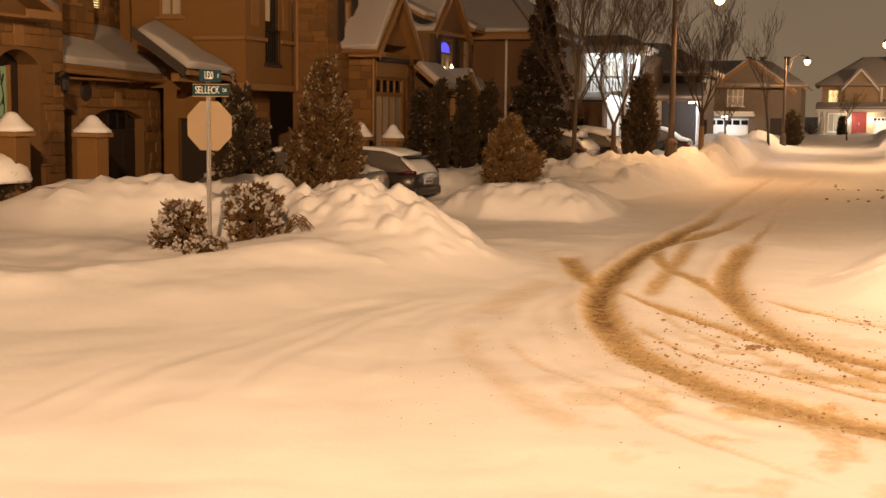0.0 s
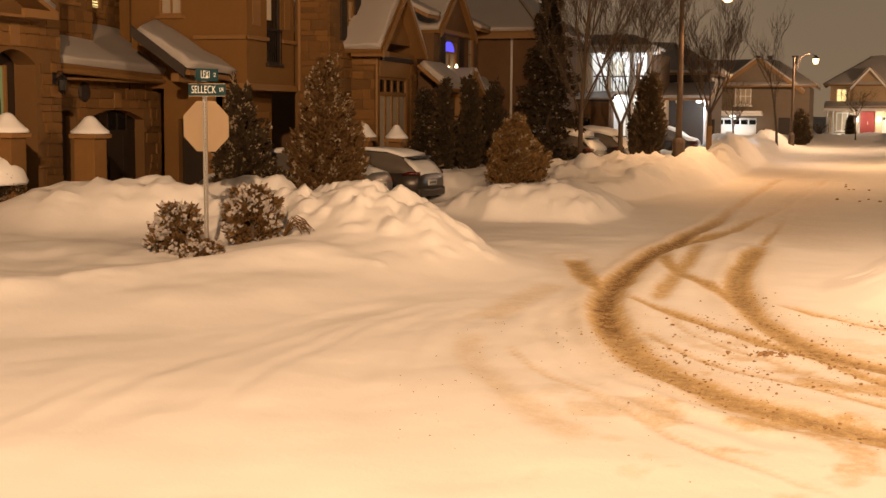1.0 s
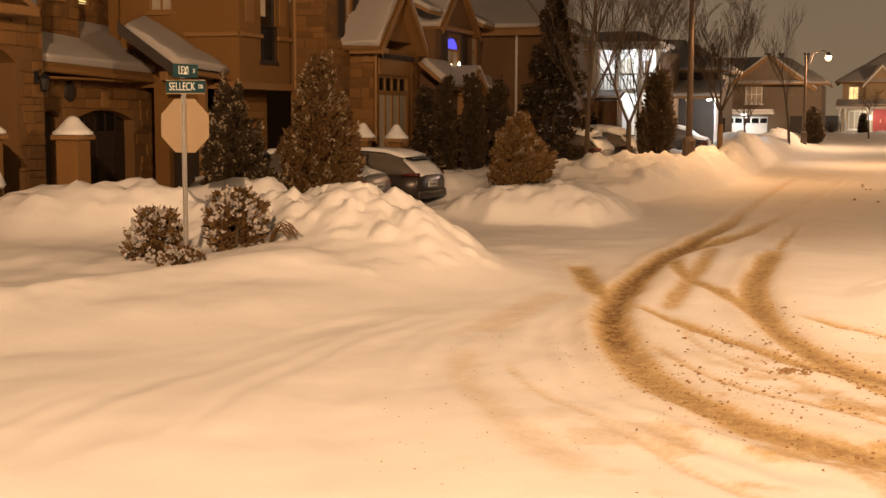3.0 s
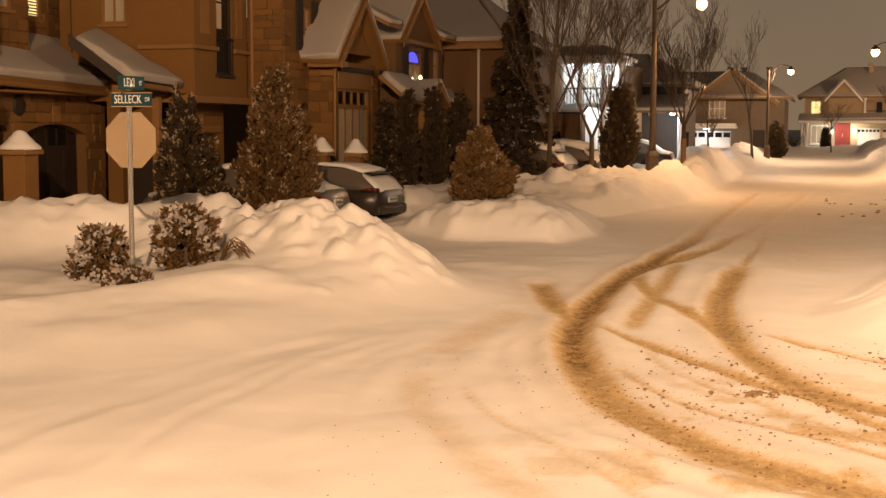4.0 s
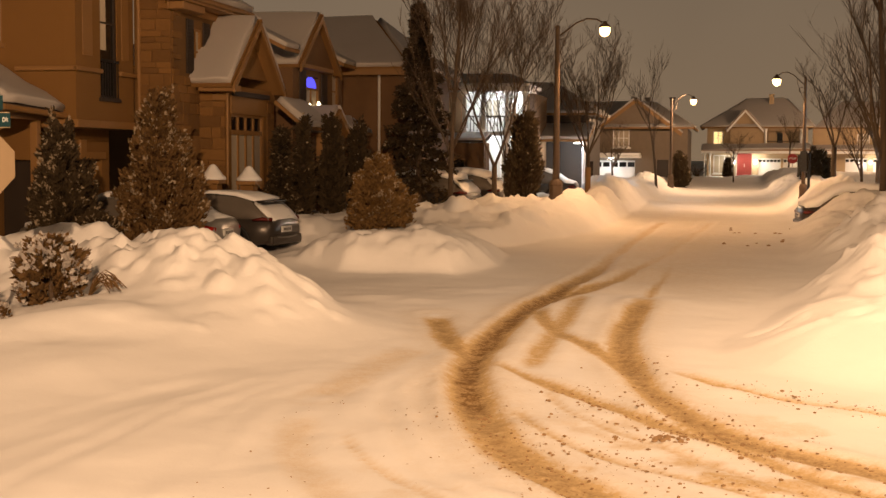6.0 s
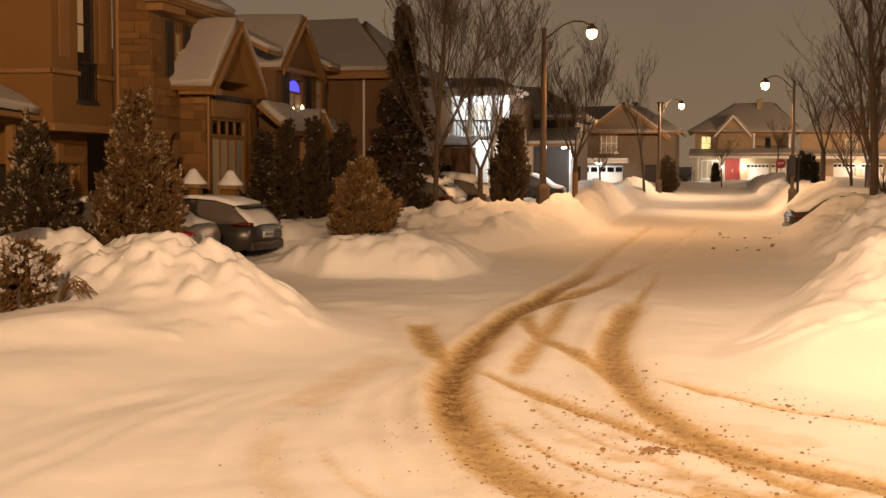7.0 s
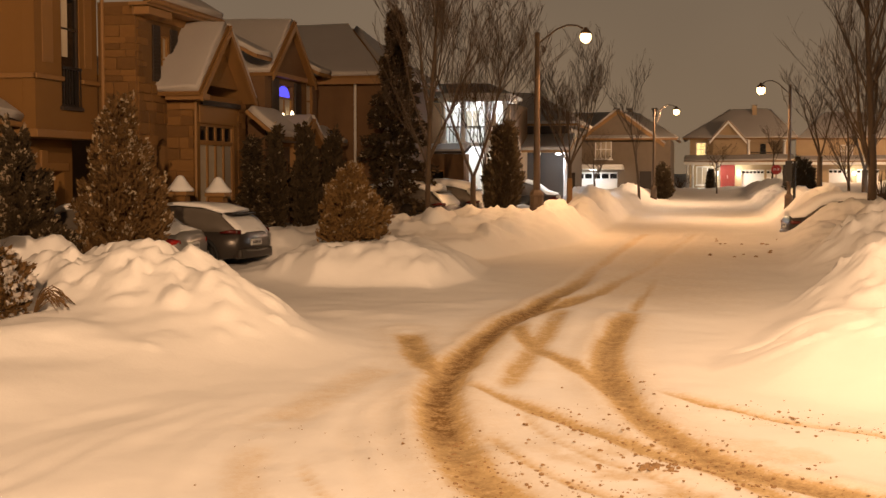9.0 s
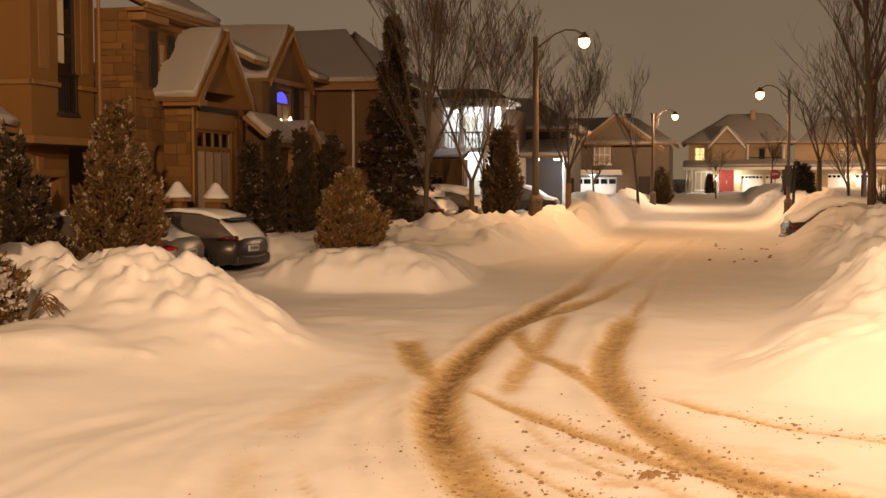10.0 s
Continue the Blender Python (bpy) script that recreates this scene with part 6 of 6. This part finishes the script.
bare_tree("bare_tree", -8.2, 50.3, 6.6, 42, "bare tree before the white-lit house", 0.08, 5, 0.45, 4, fork=1.6)
bare_tree("sapling", 4.2, 88.5, 4.4, 43, "small bare tree near the road end", 0.07, 1, 0.5, 3)


def twiggy_bush(x, y, top, wide, seed):
    rng = random.Random(seed)
    z = snow_z(x, y) - 0.05
    ob = thing("bare_bush", (x, y, z), "leafless twiggy bush in the snow", "bush", "leafless bushes")
    bm = bmesh.new()
    for _ in range(60):
        a, t = rng.uniform(0, 6.28), rng.uniform(0.1, 1)
        e = Vector((x + wide / 2 * t * math.cos(a), y + wide / 2 * t * math.sin(a), z + (top - z) * rng.uniform(0.55, 1)))
        m_ = Vector((x, y, z)).lerp(e, 0.5) + Vector((rng.gauss(0, 0.05), rng.gauss(0, 0.05), 0.08))
        pipe(bm, [(x, y, z), m_, e], [0.014, 0.010, 0.005], 4)
    part("twig_mass", bm, BARK, ob)


twiggy_bush(-3.0, 98.8, 2.2, 2.4, 1)
twiggy_bush(-1.9, 99.2, 2.0, 2.0, 2)
twiggy_bush(5.9, 48.5, 2.3, 1.6, 3)


# ---------------------------------------------------------------- cars
def loft(bm, stations, m):
    """Skins cross-sections given as rings of points."""
    rings = [[bm.verts.new(m @ Vector(p)) for p in ring] for ring in stations]
    k = len(rings[0])
    for a, b in zip(rings, rings[1:]):
        for i in range(k):
            bm.faces.new((a[i], a[(i + 1) % k], b[(i + 1) % k], b[i]))
    bm.faces.new(rings[0][::-1])
    bm.faces.new(rings[-1])
    bmesh.ops.recalc_face_normals(bm, faces=bm.faces[:])


def section(x, w, z0, z1, crown=0.04):
    """A rounded body section at x."""
    h = z1 - z0
    half = [(w * 0.86, z0), (w * 0.97, z0 + h * 0.12), (w, z0 + h * 0.45), (w * 0.97, z0 + h * 0.82), (w * 0.88, z1 - 0.02), (w * 0.5, z1 + crown)]
    return [(x, -a, b) for a, b in half] + [(x, a, b) for a, b in reversed(half)]


def wheel(parent, x, y, z, r, side, m):
    bm = bmesh.new()
    q = m @ pose(x, y, z, 90, 0, 0)
    lathe(bm, [(r * 0.66, -0.11), (r * 0.93, -0.11), (r, -0.06), (r, 0.06), (r * 0.93, 0.11), (r * 0.66, 0.11), (r * 0.66, -0.11)], q, 24)
    ty = part("tyre", bm, TYRE, parent, smooth=False)
    bm = bmesh.new()
    q2 = m @ pose(x, y + side * 0.085, z, 90, 0, 0)
    lathe(bm, [(r * 0.56, -0.015), (r * 0.67, -0.02), (r * 0.67, 0.02), (r * 0.56, 0.015)], q2, 24)
    for k in range(7):
        a = 2 * math.pi * k / 7
        tube(bm, q2 @ Vector((0.05 * math.cos(a), 0.05 * math.sin(a), 0)), q2 @ Vector((r * 0.6 * math.cos(a), r * 0.6 * math.sin(a), 0)), 0.028, 0.02, 5)
    lathe(bm, [(0.0, 0.02), (0.07, 0.02), (0.07, -0.02), (0.0, -0.02)], q2, 10)
    part("rim", bm, RIM, ty)


def car(name, place, label, paint, suv, snow=0.10):
    """Nose towards local +x, rear at 0."""
    m = pose(*place)
    ob = thing(name, place, label, "car", "parked cars")
    L, W, r = (4.6, 0.93, 0.37) if suv else (4.6, 0.90, 0.33)
    belt, top, zb = (0.98, 1.50, 0.32) if suv else (0.92, 1.42, 0.24)
    bm = bmesh.new()
    loft(bm, [section(0.0, W * 0.84, zb + 0.18, belt - 0.12), section(0.08, W * 0.93, zb + 0.06, belt - 0.03), section(0.45, W, zb, belt), section(2.2, W, zb - 0.02, belt - 0.01), section(3.3, W, zb, belt - 0.03), section(4.1, W * 0.96, zb + 0.02, belt - 0.14), section(L - 0.06, W * 0.82, zb + 0.12, belt - 0.24), section(L, W * 0.74, zb + 0.2, belt - 0.34)], m)
    body = part("body", bm, paint, ob, smooth=True)
    bm = bmesh.new()
    if suv:
        cabin = [(0.06, 0.80, belt - 0.02), (0.55, 0.75, top - 0.17), (0.95, 0.71, top - 0.04), (1.6, 0.70, top), (2.4, 0.69, top - 0.06), (2.75, 0.70, top - 0.16), (3.5, 0.78, belt - 0.02)]
    else:
        cabin = [(0.55, 0.78, belt - 0.02), (1.0, 0.72, top - 0.14), (1.35, 0.68, top - 0.03), (2.0, 0.66, top), (2.5, 0.66, top - 0.05), (2.75, 0.68, top - 0.14), (3.45, 0.76, belt - 0.03)]
    rings = []
    for x, w, z in cabin:
        rings.append([(x, -0.84 * W / 0.93, belt - 0.06), (x, -w - 0.03, (belt + z) / 2), (x, -w * 0.94, z - 0.03), (x, -w * 0.5, z + 0.02), (x, w * 0.5, z + 0.02), (x, w * 0.94, z - 0.03), (x, w + 0.03, (belt + z) / 2), (x, 0.84 * W / 0.93, belt - 0.06)])
    loft(bm, rings, m)
    part("cabin", bm, CARGLASS, ob, "cabin with frosted windows", smooth=True)
    # roof skin and snow
    bm = bmesh.new()
    top_rings = [[(x, -w * 0.92, z - 0.02), (x, -w * 0.5, z + 0.03), (x, w * 0.5, z + 0.03), (x, w * 0.92, z - 0.02)] for x, w, z in cabin[2:5]]
    for a, b in zip(top_rings, top_rings[1:]):
        for k in range(3):
            hull(bm, [a[k], a[k + 1], b[k + 1], b[k]], [(0, 1, 2, 3)], m)
    bmesh.ops.remove_doubles(bm, verts=bm.verts[:], dist=1e-4)
    ext = bmesh.ops.extrude_face_region(bm, geom=bm.faces[:])
    bmesh.ops.translate(bm, verts=[v for v in ext["geom"] if isinstance(v, bmesh.types.BMVert)], vec=(0, 0, 0.03))
    bmesh.ops.recalc_face_normals(bm, faces=bm.faces[:])
    part("roof", bm, paint, ob, smooth=False)
    def snow_sheet(stations, thick, lab):
        b = bmesh.new()
        rr = []
        for x, w, z in stations:
            rr.append([(x, -w, z - 0.03), (x, -w * 0.97, z + thick * 0.7), (x, -w * 0.6, z + thick), (x, w * 0.6, z + thick), (x, w * 0.97, z + thick * 0.7), (x, w, z - 0.03)])
        loft(b, rr, m)
        for v in b.verts:
            v.co.z += 0.03 * noise.noise(v.co * 2.3)
        part("snow", b, SNOW, ob, lab, smooth=True)
    if snow:
        if suv:
            snow_sheet([(0.48, 0.70, top - 0.13), (0.95, 0.72, top - 0.01), (1.6, 0.71, top + 0.03), (2.4, 0.70, top - 0.01), (2.8, 0.66, top - 0.12)], snow, "snow on the roof")
            snow_sheet([(0.02, 0.74, belt - 0.06), (0.22, 0.78, belt + 0.13), (0.46, 0.74, belt + 0.33)], snow * 0.5, "snow on the rear glass")
            snow_sheet([(2.9, 0.70, top - 0.25), (3.5, 0.80, belt), (4.2, 0.84, belt - 0.12), (4.5, 0.74, belt - 0.24)], snow, "snow on the bonnet")
        else:
            snow_sheet([(0.10, 0.72, belt - 0.08), (0.5, 0.80, belt + 0.02), (1.0, 0.74, top - 0.12), (1.4, 0.69, top + 0.01), (2.0, 0.67, top + 0.03), (2.6, 0.66, top - 0.03), (2.85, 0.68, top - 0.14), (3.5, 0.78, belt), (4.4, 0.74, belt - 0.2)], snow, "snow over boot, roof and bonnet")
    for side in (-1, 1):
        for x in (0.92, 3.7):
            wheel(ob, x, side * (W - 0.065), r, r, side, m)
            bm = bmesh.new()
            arch = [(x + 1.17 * r * math.cos(a), side * (W + 0.004), r + 1.17 * r * math.sin(a)) for a in np.linspace(-0.25, math.pi + 0.25, 15)]
            pipe(bm, [m @ Vector(p) for p in arch], 0.045, 6)
            part("wheel_arch", bm, TYRE, ob, smooth=True)
        bm = bmesh.new()
        if suv:
            pipe(bm, [m @ Vector(p) for p in ((0.42, side * 0.935, 0.92), (0.2, side * 0.90, 0.95), (0.03, side * 0.72, 0.93))], [0.02, 0.045, 0.05], 8)
        else:
            pipe(bm, [m @ Vector(p) for p in ((0.34, side * 0.90, 0.74), (0.14, side * 0.86, 0.74), (0.03, side * 0.66, 0.72))], [0.03, 0.07, 0.06], 8)
        part("tail_lamp", bm, TAILDARK if suv or paint is CARDARK else TAIL, ob, "red tail lamp", smooth=True)
        part("door_mirror", made_block(3.05, 3.2, side * (W + 0.02), side * (W + 0.18), belt + 0.02, belt + 0.16, m, bevel=0.03), paint, ob)
        bm = bmesh.new()
        for z in ((0.62, 0.98) if suv else (0.55, 0.86)):
            tube(bm, m @ Vector((1.4, side * (W + 0.002), z)), m @ Vector((3.1, side * (W + 0.002), z - 0.03)), 0.008, 0.008, 5)
        part("door_trim", bm, RIM, ob)
    if suv:
        part("spoiler", made_block(0.26, 0.60, -0.62, 0.62, top - 0.20, top - 0.145, m, bevel=0.02), BLACK, ob, "black roof spoiler")
    part("bumper", made_block(-0.05, 0.16, -W * 0.9, W * 0.9, zb + 0.02, zb + 0.24, m, bevel=0.06), CARDARK if suv else paint, ob)
    bm = bmesh.new()
    pipe(bm, [m @ Vector(p) for p in ((0.10, -W * 0.86, zb + 0.27), (-0.03, -W * 0.6, zb + 0.20), (-0.06, 0, zb + 0.18), (-0.03, W * 0.6, zb + 0.20), (0.10, W * 0.86, zb + 0.27))], 0.022, 6)
    part("bumper_strip", bm, RIM, ob)
    pl = part("number_plate", made_block(-0.035, 0.015, -0.26, 0.26, belt - 0.36, belt - 0.22, m, bevel=0.008), PLATE, ob)
    for k in range(6):
        part("plate_bar", made_block(-0.039, -0.0355, -0.2 + 0.07 * k, -0.16 + 0.07 * k, belt - 0.32, belt - 0.26, m), BLACK, pl)
    return ob


car("suv", (-10.0, 29.75, -0.17, 0, 0, 175), "dark SUV on the drive under a blanket of snow", CARDARK, True, 0.06)
car("sedan", (-10.44, 27.2, -0.06, 0, 0, 180), "silver saloon car on the drive, snow covered", CARPAINT, False)
car("suv", (-8.2, 43.9, 0.12, 0, 0, 172), "dark SUV parked behind a snowbank, snow on top", CARDARK, True, 0.2)
car("suv", (-7.6, 46.6, 0.15, 0, 0, 175), "dark van-like car behind the bank, snow on top", CARDARK, True, 0.2)
car("sedan", (-6.3, 58.5, 0.25, 0, 0, 180), "dark car by the lit snow pile", CARDARK, False, 0.12)
car("sedan", (2.45, 44.9, -0.22, 0, 0, 6), "car at the roadside buried under deep snow", CARDARK, False, 0.26)


# ---------------------------------------------------------------- roadside post and snow clods
post = thing("sign_post", (3.05, 54.3, 0.3), "dark post with two small boards seen edge-on", "post")
bm = bmesh.new()
tube(bm, (3.3, 53.6, 0.2), (3.3, 53.6, 2.5), 0.06, 0.05, 8)
part("pole", bm, BLACK, post)
part("board", made_block(2.95, 3.22, 53.55, 53.62, 1.75, 2.55, pose(0, 0, 0), bevel=0.02), BLACK, post)
part("board", made_block(2.86, 2.98, 53.5, 53.58, 1.6, 2.4, pose(0, 0, 0), bevel=0.02), BLACK, post)


def clods():
    """Lumps of dirty snow thrown up along the ruts."""
    rng = random.Random(77)
    bm = bmesh.new()
    spots = []
    for _ in range(1800):
        pts = RUTS[rng.choice((0, 0, 2, 3, 3, 8, 9))][0]
        i = rng.randrange(len(pts) // 3, len(pts))
        spots.append((pts[i][0] + rng.gauss(0, 0.26), pts[i][1] + rng.gauss(0, 0.26), 0.004 + 0.017 * rng.random() ** 3))
    for _ in range(34):
        spots.append((-0.5 + rng.gauss(0, 0.22), 13.36 + rng.gauss(0, 0.07), rng.uniform(0.012, 0.036)))
    for _ in range(14):
        spots.append((rng.uniform(0.0, 2.0), rng.uniform(34, 42), rng.uniform(0.025, 0.06)))
    for _ in range(130):
        spots.append((rng.uniform(-4.4, -0.5), rng.uniform(8.6, 14.5), rng.uniform(0.004, 0.010)))
    xs, ys = np.array([s[0] for s in spots]), np.array([s[1] for s in spots])
    zs = land(xs, ys)[0]
    for (x, y, r), z in zip(spots, zs):
        res = bmesh.ops.create_icosphere(bm, subdivisions=1, radius=r, matrix=Matrix.Translation((x, y, float(z) + r * 0.25)) @ Matrix.Diagonal((rng.uniform(0.8, 1.6), rng.uniform(0.8, 1.4), rng.uniform(0.45, 0.8), 1)))
    me = finish("snow_clods", bm, SLUSH)
    return tagged(me, "dirty snow clods scattered along the tyre ruts", "snow", kind="stuff")


clods()
